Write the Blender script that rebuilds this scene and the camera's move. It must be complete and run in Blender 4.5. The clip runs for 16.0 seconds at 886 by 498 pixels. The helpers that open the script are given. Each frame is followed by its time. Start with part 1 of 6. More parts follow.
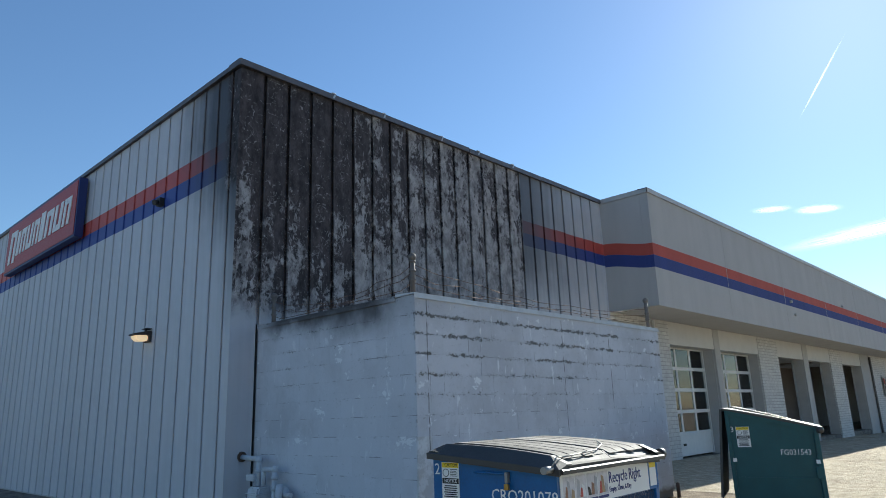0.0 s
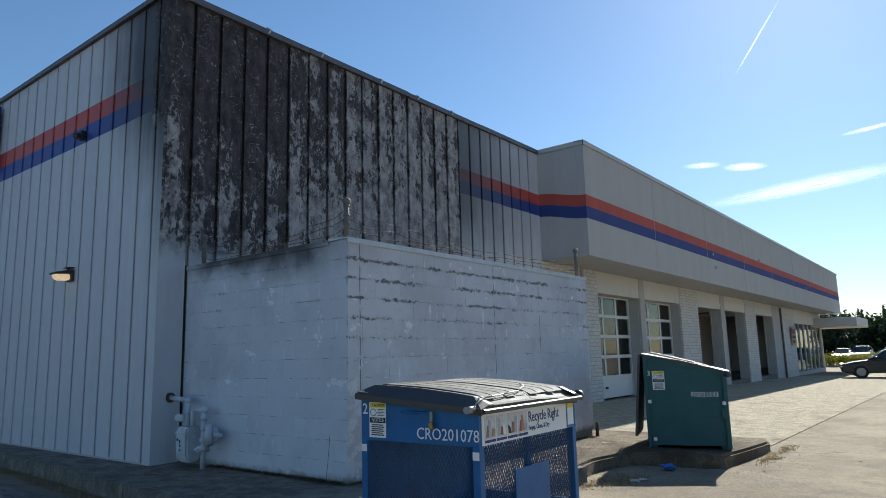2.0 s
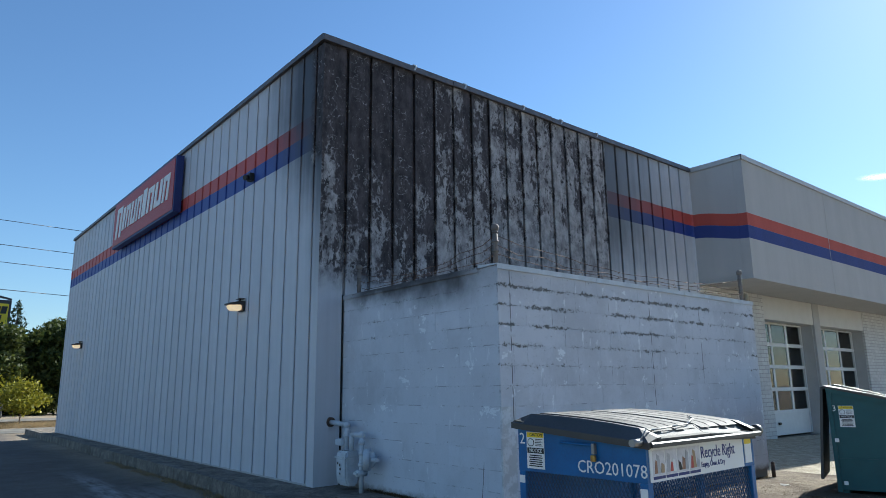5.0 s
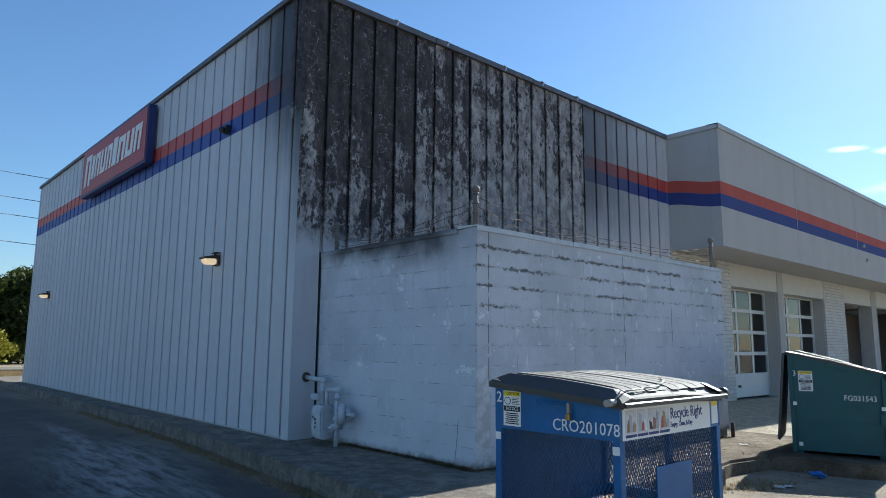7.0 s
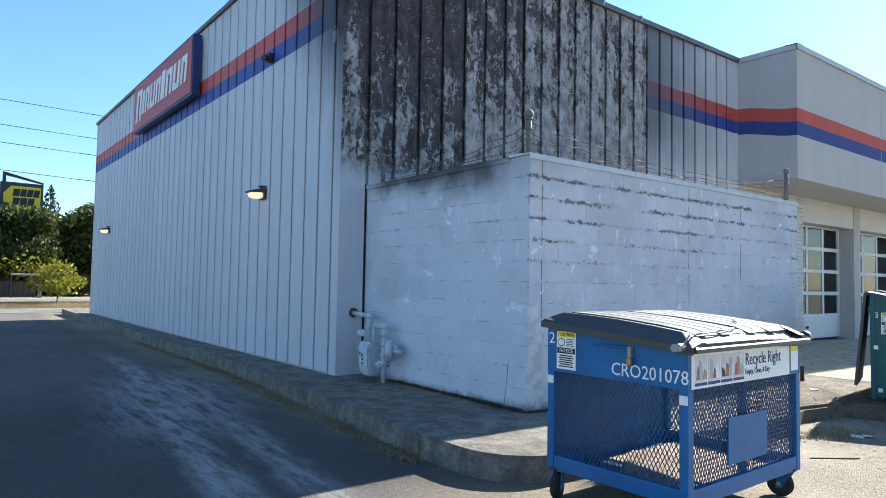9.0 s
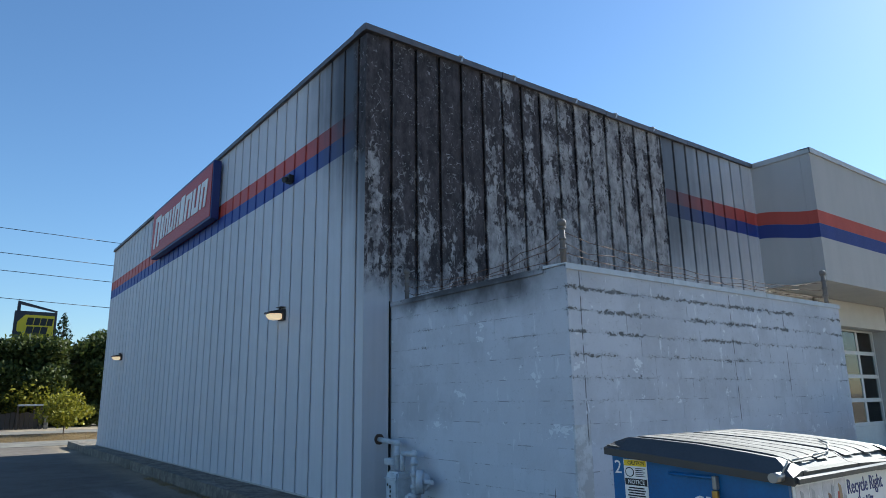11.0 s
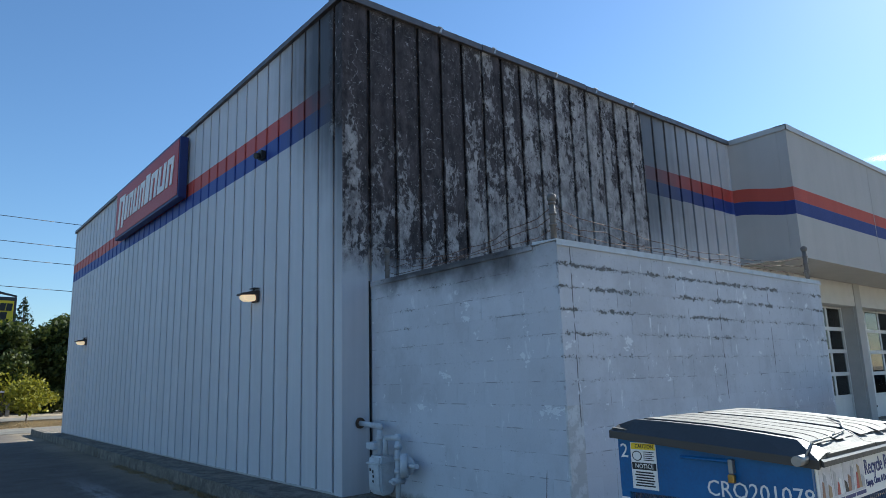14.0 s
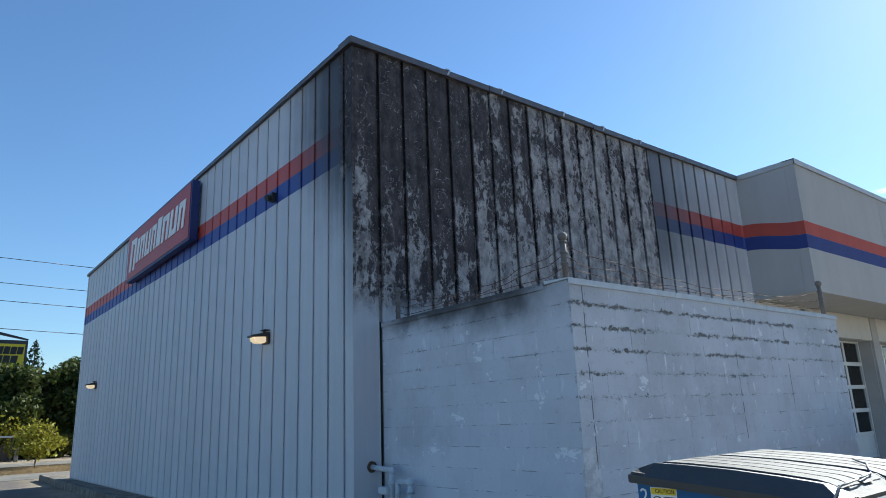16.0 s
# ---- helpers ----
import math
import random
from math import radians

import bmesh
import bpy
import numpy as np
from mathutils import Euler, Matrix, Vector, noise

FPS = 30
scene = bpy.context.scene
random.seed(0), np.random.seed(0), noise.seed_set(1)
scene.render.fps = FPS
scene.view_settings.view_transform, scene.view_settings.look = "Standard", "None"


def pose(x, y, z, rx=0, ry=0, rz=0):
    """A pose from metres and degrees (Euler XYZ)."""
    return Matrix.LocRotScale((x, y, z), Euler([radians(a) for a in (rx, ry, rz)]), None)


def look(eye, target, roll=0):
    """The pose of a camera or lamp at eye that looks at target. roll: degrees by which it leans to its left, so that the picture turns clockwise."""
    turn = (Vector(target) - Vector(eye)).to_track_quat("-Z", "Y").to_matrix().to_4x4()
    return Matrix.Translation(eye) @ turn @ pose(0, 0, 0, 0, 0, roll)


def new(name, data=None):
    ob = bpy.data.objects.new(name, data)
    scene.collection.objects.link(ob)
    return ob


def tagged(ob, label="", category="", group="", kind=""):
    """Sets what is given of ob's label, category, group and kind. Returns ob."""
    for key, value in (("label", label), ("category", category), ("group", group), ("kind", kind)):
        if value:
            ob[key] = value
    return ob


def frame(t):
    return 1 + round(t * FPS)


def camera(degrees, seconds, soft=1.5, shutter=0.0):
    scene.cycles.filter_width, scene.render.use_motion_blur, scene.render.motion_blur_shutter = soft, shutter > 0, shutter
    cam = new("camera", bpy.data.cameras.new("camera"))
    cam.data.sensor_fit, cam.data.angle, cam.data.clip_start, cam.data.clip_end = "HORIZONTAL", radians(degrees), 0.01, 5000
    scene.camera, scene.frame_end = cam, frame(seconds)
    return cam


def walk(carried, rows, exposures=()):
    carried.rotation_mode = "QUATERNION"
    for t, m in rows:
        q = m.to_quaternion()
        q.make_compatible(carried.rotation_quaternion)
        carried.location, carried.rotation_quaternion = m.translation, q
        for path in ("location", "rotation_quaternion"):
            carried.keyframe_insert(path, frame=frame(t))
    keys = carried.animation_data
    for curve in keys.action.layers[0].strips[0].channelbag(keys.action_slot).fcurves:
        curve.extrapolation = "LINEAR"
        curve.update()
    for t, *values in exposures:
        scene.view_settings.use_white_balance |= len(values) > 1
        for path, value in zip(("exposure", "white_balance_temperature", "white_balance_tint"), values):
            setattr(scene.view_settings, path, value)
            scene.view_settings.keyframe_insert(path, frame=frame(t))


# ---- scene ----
cam = camera(67.6, 16.0, soft=0.9)
PATH = [
    (0, (-4.323, -7.85, 1.346), (-2.906, -6.525, 1.832), -2.0),
    (0.5, (-4.266, -7.849, 1.338), (-2.72, -6.675, 1.819), -2.3),
    (1, (-4.321, -7.921, 1.332), (-2.729, -6.79, 1.767), -2.1),
    (1.5, (-4.374, -8.005, 1.339), (-2.788, -6.837, 1.686), -2.6),
    (2, (-4.326, -7.917, 1.337), (-2.766, -6.706, 1.658), -1.5),
    (2.5, (-4.366, -7.905, 1.345), (-2.827, -6.675, 1.692), -1.0),
    (3, (-4.376, -7.901, 1.357), (-2.908, -6.59, 1.713), -1.1),
    (3.5, (-4.376, -7.877, 1.364), (-2.989, -6.486, 1.738), -0.9),
    (4, (-4.345, -7.888, 1.347), (-3.063, -6.413, 1.771), -0.8),
    (4.5, (-4.358, -7.868, 1.329), (-3.097, -6.379, 1.768), -0.1),
    (4.7, (-4.307, -7.808, 1.325), (-3.061, -6.303, 1.755), -0.8),
    (6.8, (-4.423, -7.809, 1.344), (-3.102, -6.335, 1.632), 0.9),
    (7, (-4.392, -7.782, 1.335), (-3.065, -6.314, 1.626), 0.5),
    (7.5, (-4.402, -7.79, 1.318), (-3.087, -6.309, 1.596), 0.7),
    (8, (-4.293, -7.648, 1.306), (-2.974, -6.145, 1.261), 0.6),
    (8.5, (-4.177, -7.613, 1.278), (-2.893, -6.087, 1.129), -1.0),
    (9, (-4.081, -7.489, 1.333), (-2.864, -5.906, 1.433), 1.0),
    (9.5, (-4.041, -7.401, 1.353), (-2.899, -5.768, 1.527), 1.4),
    (9.7, (-4.099, -7.365, 1.362), (-2.962, -5.734, 1.578), 1.7),
    (11.8, (-3.939, -7.008, 1.402), (-2.753, -5.475, 1.898), -1.3),
    (12, (-3.9, -6.991, 1.413), (-2.708, -5.46, 1.898), -0.7),
    (12.5, (-3.94, -6.932, 1.389), (-2.783, -5.358, 1.815), 1.4),
    (13, (-4.049, -6.854, 1.399), (-2.822, -5.335, 1.83), -0.0),
    (13.5, (-4.028, -6.811, 1.396), (-2.771, -5.313, 1.817), -0.9),
    (14, (-4.014, -6.813, 1.404), (-2.771, -5.294, 1.787), -1.7),
    (14.5, (-4.006, -6.817, 1.397), (-2.754, -5.3, 1.759), -0.8),
    (15, (-3.993, -6.801, 1.41), (-2.751, -5.276, 1.773), -1.0),
    (15.5, (-4.016, -6.789, 1.443), (-2.797, -5.259, 1.858), -1.3),
    (16, (-4.023, -6.798, 1.429), (-2.814, -5.284, 1.924), -2.3),
]
walk(cam, [(t, look(eye, target, roll)) for t, eye, target, roll in PATH],
     [(t, stops, 5850 if t < 2.7 else 5580, 5) for t, stops in (
         (0.0, 0.85), (0.5, 0.4), (1.0, 0.30), (1.5, 0.42), (2.0, 0.65), (2.5, 0.72), (3.0, 0.75), (3.5, 0.85), (4.5, 0.95), (7.0, 0.88), (7.5, 0.87),
         (8.0, 1.15), (8.5, 1.55), (9.0, 1.66), (9.5, 1.5), (9.7, 1.4), (12.0, 0.9), (14.0, 0.95), (14.5, 1.0), (15.0, 1.12), (15.5, 1.18), (16.0, 1.02))])

# ---------------------------------------------------------------- light
GZ = -0.05                      # level of the car park
SUN_AZ = math.atan2(0.125, 0.99)
SUN_EL = radians(32)


def ease(v, a, b):
    t = min(max((v - a) / (b - a), 0.0), 1.0)
    return t * t * (3 - 2 * t)


def gz(x):
    """The car park falls gently to the right."""
    return GZ - 0.02 * min(max(x - 0.5, 0.0), 5.5) - 0.0045 * min(max(x - 6.0, 0.0), 44.0)


def sill(x):
    """Level of the thresholds along the bays."""
    return 0.03 - 0.013 * (x - 12.8)


def walk_z(x):
    """Top of the sidewalk and bin pad."""
    return 0.13 - 0.024 * min(max(x - 0.5, 0.0), 6.0)


world = bpy.data.worlds.new("sky")
scene.world = world
world.use_nodes = True
wn, wl = world.node_tree.nodes, world.node_tree.links
sky = wn.new("ShaderNodeTexSky")
sky.sky_type = "NISHITA"
sky.sun_disc = False
sky.sun_elevation = SUN_EL
sky.sun_rotation = math.pi / 2 - SUN_AZ
sky.air_density, sky.dust_density, sky.ozone_density = 1.2, 0.2, 4.5
wn["Background"].inputs["Strength"].default_value = 0.072
wl.new(sky.outputs["Color"], wn["Background"].inputs["Color"])
sun_data = bpy.data.lights.new("sun", "SUN")
sun_data.energy, sun_data.angle, sun_data.color = 5.0, radians(0.55), (1.0, 0.91, 0.76)
sun = new("sun", sun_data)
toward = Vector((math.cos(SUN_EL) * math.cos(SUN_AZ), math.cos(SUN_EL) * math.sin(SUN_AZ), math.sin(SUN_EL)))
sun.matrix_world = look(toward * 80, (0, 0, 0))
scene.view_settings.exposure = 0.0


# ---------------------------------------------------------------- node helper
class Mat:
    """A principled material built node by node."""

    def __init__(self, name, color=(0.5, 0.5, 0.5), rough=0.7, metal=0.0, spec=0.5):
        self.m = bpy.data.materials.new(name)
        self.m.use_nodes = True
        self.t = self.m.node_tree
        self.b = self.t.nodes["Principled BSDF"]
        self.set("Base Color", (*color, 1))
        self.set("Roughness", rough)
        self.set("Metallic", metal)
        self.set("Specular IOR Level", spec)

    def put(self, socket, v):
        if isinstance(v, bpy.types.NodeSocket):
            self.t.links.new(v, socket)
        elif isinstance(v, tuple) and len(v) == 3 and socket.type == "RGBA":
            socket.default_value = (*v, 1)
        else:
            socket.default_value = v

    def set(self, name, v):
        self.put(self.b.inputs[name], v)
        return self

    def pos(self):
        return self.t.nodes.new("ShaderNodeNewGeometry").outputs["Position"]

    def local(self):
        return self.t.nodes.new("ShaderNodeTexCoord").outputs["Object"]

    def rand(self):
        return self.t.nodes.new("ShaderNodeObjectInfo").outputs["Random"]

    def island(self):
        return self.t.nodes.new("ShaderNodeNewGeometry").outputs["Random Per Island"]

    def xyz(self, v):
        n = self.t.nodes.new("ShaderNodeSeparateXYZ")
        self.put(n.inputs[0], v)
        return n.outputs[0], n.outputs[1], n.outputs[2]

    def scaled(self, v, s, offset=(0, 0, 0)):
        n = self.t.nodes.new("ShaderNodeMapping")
        self.put(n.inputs[0], v)
        n.inputs["Scale"].default_value = s
        n.inputs["Location"].default_value = offset
        return n.outputs[0]

    def f(self, op, a, b=0.0, c=0.0):
        n = self.t.nodes.new("ShaderNodeMath")
        n.operation = op
        self.put(n.inputs[0], a)
        self.put(n.inputs[1], b)
        self.put(n.inputs[2], c)
        return n.outputs[0]

    def step(self, v, lo, hi, a=0.0, b=1.0):
        """Smooth ramp of v from a at lo to b at hi."""
        n = self.t.nodes.new("ShaderNodeMapRange")
        n.interpolation_type = "SMOOTHSTEP"
        self.put(n.inputs[0], v)
        for i, w in enumerate((lo, hi, a, b)):
            self.put(n.inputs[i + 1], w)
        return n.outputs[0]

    def noise(self, v, scale, detail=4.0, rough=0.55, warp=0.0):
        n = self.t.nodes.new("ShaderNodeTexNoise")
        self.put(n.inputs["Vector"], v)
        n.inputs["Scale"].default_value = scale
        n.inputs["Detail"].default_value = detail
        n.inputs["Roughness"].default_value = rough
        n.inputs["Distortion"].default_value = warp
        return n.outputs[0]

    def cells(self, v, scale, feature="F1"):
        n = self.t.nodes.new("ShaderNodeTexVoronoi")
        n.feature = feature
        self.put(n.inputs["Vector"], v)
        n.inputs["Scale"].default_value = scale
        return n.outputs[0]

    def mix(self, fac, a, b):
        n = self.t.nodes.new("ShaderNodeMix")
        n.data_type = "RGBA"
        self.put(n.inputs[0], fac)
        self.put(n.inputs[6], a)
        self.put(n.inputs[7], b)
        return n.outputs[2]

    def times(self, col, v):
        n = self.t.nodes.new("ShaderNodeMix")
        n.data_type = "RGBA"
        n.blend_type = "MULTIPLY"
        n.inputs[0].default_value = 1.0
        self.put(n.inputs[6], col)
        c = self.t.nodes.new("ShaderNodeCombineColor")
        for i in range(3):
            self.put(c.inputs[i], v)
        self.put(n.inputs[7], c.outputs[0])
        return n.outputs[2]

    def bump(self, h, strength=0.3, dist=0.01):
        n = self.t.nodes.new("ShaderNodeBump")
        n.inputs["Strength"].default_value = strength
        n.inputs["Distance"].default_value = dist
        self.put(n.inputs["Height"], h)
        self.t.links.new(n.outputs[0], self.b.inputs["Normal"])
        return self


def plain(name, color, rough=0.6, metal=0.0, var=0.18, scale=6.0, bump=0.0, spec=0.5):
    """Paint, plastic or metal with mottling at two scales and light wear."""
    g = Mat(name, color, rough, metal, spec)
    p = g.pos()
    big, small = g.noise(p, scale, 3), g.noise(p, scale * 14, 3)
    v = g.f("ADD", g.f("MULTIPLY", big, var * 1.4), g.f("MULTIPLY", small, var * 0.9))
    g.set("Base Color", g.times(color, g.f("ADD", v, 1.0 - var * 1.15)))
    g.set("Roughness", g.step(small, 0.2, 0.8, max(rough - 0.08, 0.02), min(rough + 0.12, 1.0)))
    if bump:
        g.bump(small, bump, 0.004)
    return g.m


# ---------------------------------------------------------------- materials
def metal_siding():
    """Painted ribbed steel with two stripes; burnt to charcoal and ash round one corner."""
    g = Mat("painted_steel", rough=0.5)
    p = g.pos()
    x, y, z = g.xyz(p)
    n_fine = g.noise(p, 60, 4)
    n_mid = g.noise(p, 5, 5, 0.6)
    streak = g.noise(g.scaled(p, (9, 9, 0.35)), 1.0, 4)
    white = g.times((0.555, 0.562, 0.60), g.f("ADD", g.f("MULTIPLY", streak, 0.22), g.f("MULTIPLY_ADD", n_mid, 0.10, 0.80)))
    white = g.times(white, g.f("MULTIPLY_ADD", g.rand(), 0.07, 0.95))
    zr = g.f("ADD", z, g.f("MULTIPLY", g.f("SUBTRACT", g.rand(), 0.5), 0.012))
    red = g.f("MULTIPLY", g.step(zr, 4.968, 4.972), g.step(zr, 5.238, 5.242, 1.0, 0.0))
    blue = g.f("MULTIPLY", g.step(zr, 4.698, 4.702), g.step(zr, 4.968, 4.972, 1.0, 0.0))
    fade = g.f("MULTIPLY_ADD", n_mid, 0.3, 0.85)
    col = g.mix(red, white, g.times((0.46, 0.07, 0.055), fade))
    col = g.mix(blue, col, g.times((0.028, 0.058, 0.27), fade))
    # soot round the burnt zone, thinning out in vertical smears
    smear = g.noise(g.scaled(p, (7, 7, 0.5)), 1.0, 4)
    wob = g.f("ADD", g.f("MULTIPLY", g.f("SUBTRACT", g.noise(p, 1.6, 4), 0.5), 0.6), g.f("MULTIPLY", g.f("SUBTRACT", smear, 0.5), 0.7))
    reach = g.step(z, 2.9, 5.6, -0.05, 1.60)
    soot_l = g.step(g.f("ADD", g.f("SUBTRACT", y, reach), wob), -1.1, 0.75, 1.0, 0.0)
    soot_r = g.step(g.f("ADD", x, wob), 6.0, 10.3, 0.97, 0.0)
    soot = g.f("MULTIPLY", g.f("MULTIPLY", soot_l, g.f("MAXIMUM", soot_r, g.step(x, 6.3, 6.6, 1.0, 0.0))), g.step(g.f("ADD", z, wob), 2.1, 3.1))
    col = g.mix(g.f("MULTIPLY", soot, 0.96), col, (0.032, 0.028, 0.032))
    # charred paint: soot-black at the corner, scoured to grey ash further along
    across = g.f("FRACT", g.f("DIVIDE", g.f("SUBTRACT", x, 0.032), 0.4064))
    a = g.f("MULTIPLY", g.noise(g.scaled(p, (3.4, 3.4, 2.0)), 1.0, 5, 0.62, 0.5), 0.50)
    a = g.f("ADD", a, g.f("MULTIPLY", g.noise(g.scaled(p, (13, 13, 9)), 1.0, 8, 0.70, 0.6), 0.50))
    a = g.f("ADD", a, g.step(x, 1.0, 4.0, -0.055, 0.065))
    a = g.f("ADD", a, g.step(z, 3.0, 5.0, 0.060, -0.030))
    a = g.f("ADD", a, g.f("MULTIPLY", g.step(z, 4.4, 5.3, 0.0, -0.05), g.step(x, 0.8, 3.4, 1.0, 0.0)))
    a = g.f("ADD", a, g.f("MULTIPLY_ADD", g.rand(), 0.06, -0.03))
    a = g.f("ADD", a, g.step(across, 0.44, 0.48, 0.026, -0.022))
    a = g.f("ADD", a, g.f("MULTIPLY", g.step(x, 0.02, 0.50, 0.05, 0.0), g.step(z, 4.7, 5.0, 1.0, 0.0)))
    ash = g.step(a, 0.470, 0.550)
    worn = g.noise(g.scaled(p, (6, 6, 4)), 1.0, 7, 0.68)
    ashcol = g.mix(g.step(worn, 0.32, 0.68), (0.14, 0.132, 0.138), (0.40, 0.385, 0.385))
    black = g.mix(g.step(g.noise(g.scaled(p, (7, 7, 3.5)), 1.0, 7, 0.7), 0.28, 0.74), (0.008, 0.007, 0.008), (0.080, 0.066, 0.071))
    char = g.mix(ash, black, ashcol)
    # blistered paint: curled pale edges in level rows, split by fine dark cracks
    v = g.t.nodes.new("ShaderNodeVectorMath")
    v.operation = "ADD"
    g.put(v.inputs[0], g.scaled(p, (6.5, 6.5, 8.5)))
    cx = g.t.nodes.new("ShaderNodeCombineXYZ")
    g.put(cx.inputs[0], g.f("MULTIPLY", n_mid, 1.2))
    g.put(cx.inputs[2], g.f("MULTIPLY", g.noise(p, 9, 4), 0.8))
    g.put(v.inputs[1], cx.outputs[0])
    edge = g.cells(v.outputs[0], 1.0, "DISTANCE_TO_EDGE")
    patchy = g.noise(g.scaled(p, (3.1, 3.1, 2.2), (4, 0, 2)), 1.0, 5, 0.7)
    curl = g.f("MULTIPLY", g.step(edge, 0.015, 0.06, 1.0, 0.0), g.step(patchy, 0.50, 0.60))
    curl = g.f("MULTIPLY", curl, g.step(g.noise(p, 21, 3), 0.45, 0.60))
    char = g.mix(g.f("MULTIPLY", curl, 0.65), char, (0.36, 0.35, 0.35))
    split = g.f("MULTIPLY", g.step(edge, 0.0, 0.035, 1.0, 0.0), g.step(patchy, 0.40, 0.52, 1.0, 0.0))
    char = g.mix(g.f("MULTIPLY", split, 0.55), char, (0.03, 0.027, 0.03))
    fleck = g.f("MULTIPLY", g.step(g.noise(g.scaled(p, (26, 26, 15)), 1.0, 4, 0.7), 0.60, 0.65), g.step(g.noise(p, 2.3, 4), 0.44, 0.60))
    char = g.mix(g.f("MULTIPLY", fleck, 0.6), char, (0.46, 0.45, 0.44))
    w2 = g.f("MULTIPLY", g.f("SUBTRACT", n_mid, 0.5), 0.35)
    burnt = g.f("MULTIPLY", g.step(g.f("ADD", x, g.f("MULTIPLY", w2, 0.25)), 6.49, 6.53, 1.0, 0.0), g.step(g.f("ADD", z, w2), 2.62, 2.95))
    burnt = g.f("MULTIPLY", burnt, g.step(g.f("ADD", y, g.f("MULTIPLY", w2, g.step(z, 4.3, 5.0, 0.02, 1.0))), g.step(z, 4.3, 4.6, 0.165, 0.20), g.step(z, 4.3, 4.6, 0.175, 0.40), 1.0, 0.0))
    burnt = g.f("MULTIPLY", burnt, g.f("MAXIMUM", g.step(x, -0.0118, -0.0095), g.step(g.f("ADD", z, w2), 4.45, 4.6)))
    col = g.mix(burnt, col, char)
    g.set("Base Color", col)
    g.set("Roughness", g.f("ADD", g.f("MULTIPLY", burnt, 0.33), g.f("MULTIPLY_ADD", n_fine, 0.15, 0.42)))
    rough_h = g.f("ADD", g.f("MULTIPLY", g.f("MULTIPLY", burnt, ash), 1.0), g.f("MULTIPLY", n_fine, g.f("MULTIPLY_ADD", burnt, 0.6, 0.05)))
    g.bump(rough_h, 0.5, 0.006)
    return g.m


def block_paint():
    """White paint flaking off concrete blocks, chipped most along the upper bed joints, smoked along the top."""
    g = Mat("flaking_block_paint", rough=0.8)
    p = g.pos()
    x, y, z = g.xyz(p)
    big, mid, fine = g.noise(p, 1.3, 4), g.noise(p, 9, 5, 0.65), g.noise(p, 55, 4)
    paint = g.times((0.635, 0.652, 0.705), g.f("ADD", g.f("MULTIPLY", big, 0.18), g.f("MULTIPLY_ADD", fine, 0.10, 0.78)))
    paint = g.times(paint, g.f("MULTIPLY_ADD", g.rand(), 0.06, 0.95))
    # pale touched-up patches
    patch = g.step(g.noise(g.scaled(p, (2.6, 2.6, 3.6), (3.1, 0, 1.7)), 1.0, 5, 0.72), 0.625, 0.645)
    runs = g.step(g.noise(g.scaled(p, (7.5, 7.5, 2.4), (1.1, 4, 0.3)), 1.0, 6, 0.74), 0.61, 0.64)
    patch = g.f("MAXIMUM", patch, g.f("MULTIPLY", runs, g.step(y, -3.0, -2.9, 0.9, 0.55)))
    grime = g.step(g.noise(g.scaled(p, (1.1, 1.1, 0.9), (6, 2, 5)), 1.0, 6, 0.7), 0.42, 0.66)
    paint = g.times(paint, g.f("MULTIPLY_ADD", grime, -0.16, 1.0))
    paint = g.mix(g.f("MULTIPLY", patch, 0.75), paint, (0.80, 0.82, 0.84))
    # chips along joints
    course = g.f("DIVIDE", g.f("SUBTRACT", z, 0.13), 0.2032)
    to_joint = g.f("ABSOLUTE", g.f("SUBTRACT", g.f("FRACT", g.f("ADD", g.f("ADD", course, 0.5), g.f("MULTIPLY", g.f("SUBTRACT", mid, 0.5), 0.35))), 0.5))
    near = g.step(to_joint, 0.0, 0.22, 1.0, 0.10)
    front = g.step(y, -3.01, -2.97, 1.0, 0.45)
    high = g.step(z, 0.9, 2.15, 0.08, 1.0)
    chip_n = g.f("ADD", g.f("MULTIPLY", g.noise(g.scaled(p, (9, 9, 17)), 1.0, 6, 0.7), 0.36), g.f("MULTIPLY", g.noise(g.scaled(p, (30, 30, 40)), 1.0, 6, 0.8), 0.64))
    patchy = g.noise(g.scaled(p, (1.5, 1.5, 2.6)), 1.0, 5, 0.65)
    weight = g.f("MULTIPLY", g.f("MULTIPLY", near, front), g.f("MULTIPLY", high, g.step(patchy, 0.34, 0.60, 0.15, 1.0)))
    chip = g.step(g.f("ADD", chip_n, g.f("MULTIPLY", weight, 0.185)), 0.634, 0.650)
    spall = g.mix(g.noise(p, 30, 3), (0.06, 0.06, 0.062), (0.24, 0.235, 0.23))
    col = g.mix(chip, paint, spall)
    # hairline breaks in the paint along some bed joints
    hair = g.step(g.f("ABSOLUTE", g.f("SUBTRACT", g.f("FRACT", g.f("ADD", course, 0.5)), 0.5)), 0.012, 0.03, 1.0, 0.0)
    hair = g.f("MULTIPLY", hair, g.step(g.noise(g.scaled(p, (5, 5, 9), (5, 1, 2)), 1.0, 6, 0.7), 0.50, 0.57))
    hair = g.f("MULTIPLY", hair, g.step(patchy, 0.36, 0.52, 0.25, 1.0))
    col = g.mix(g.f("MULTIPLY", hair, 0.62), col, (0.13, 0.135, 0.14))
    # broken upright lines over some of the head joints
    perp = g.f("FRACT", g.f("DIVIDE", g.f("SUBTRACT", x, 0.385), 0.2032))
    up = g.f("MULTIPLY", g.step(g.f("ABSOLUTE", g.f("SUBTRACT", perp, 0.5)), 0.478, 0.492), g.step(y, -3.01, -2.99, 1.0, 0.0))
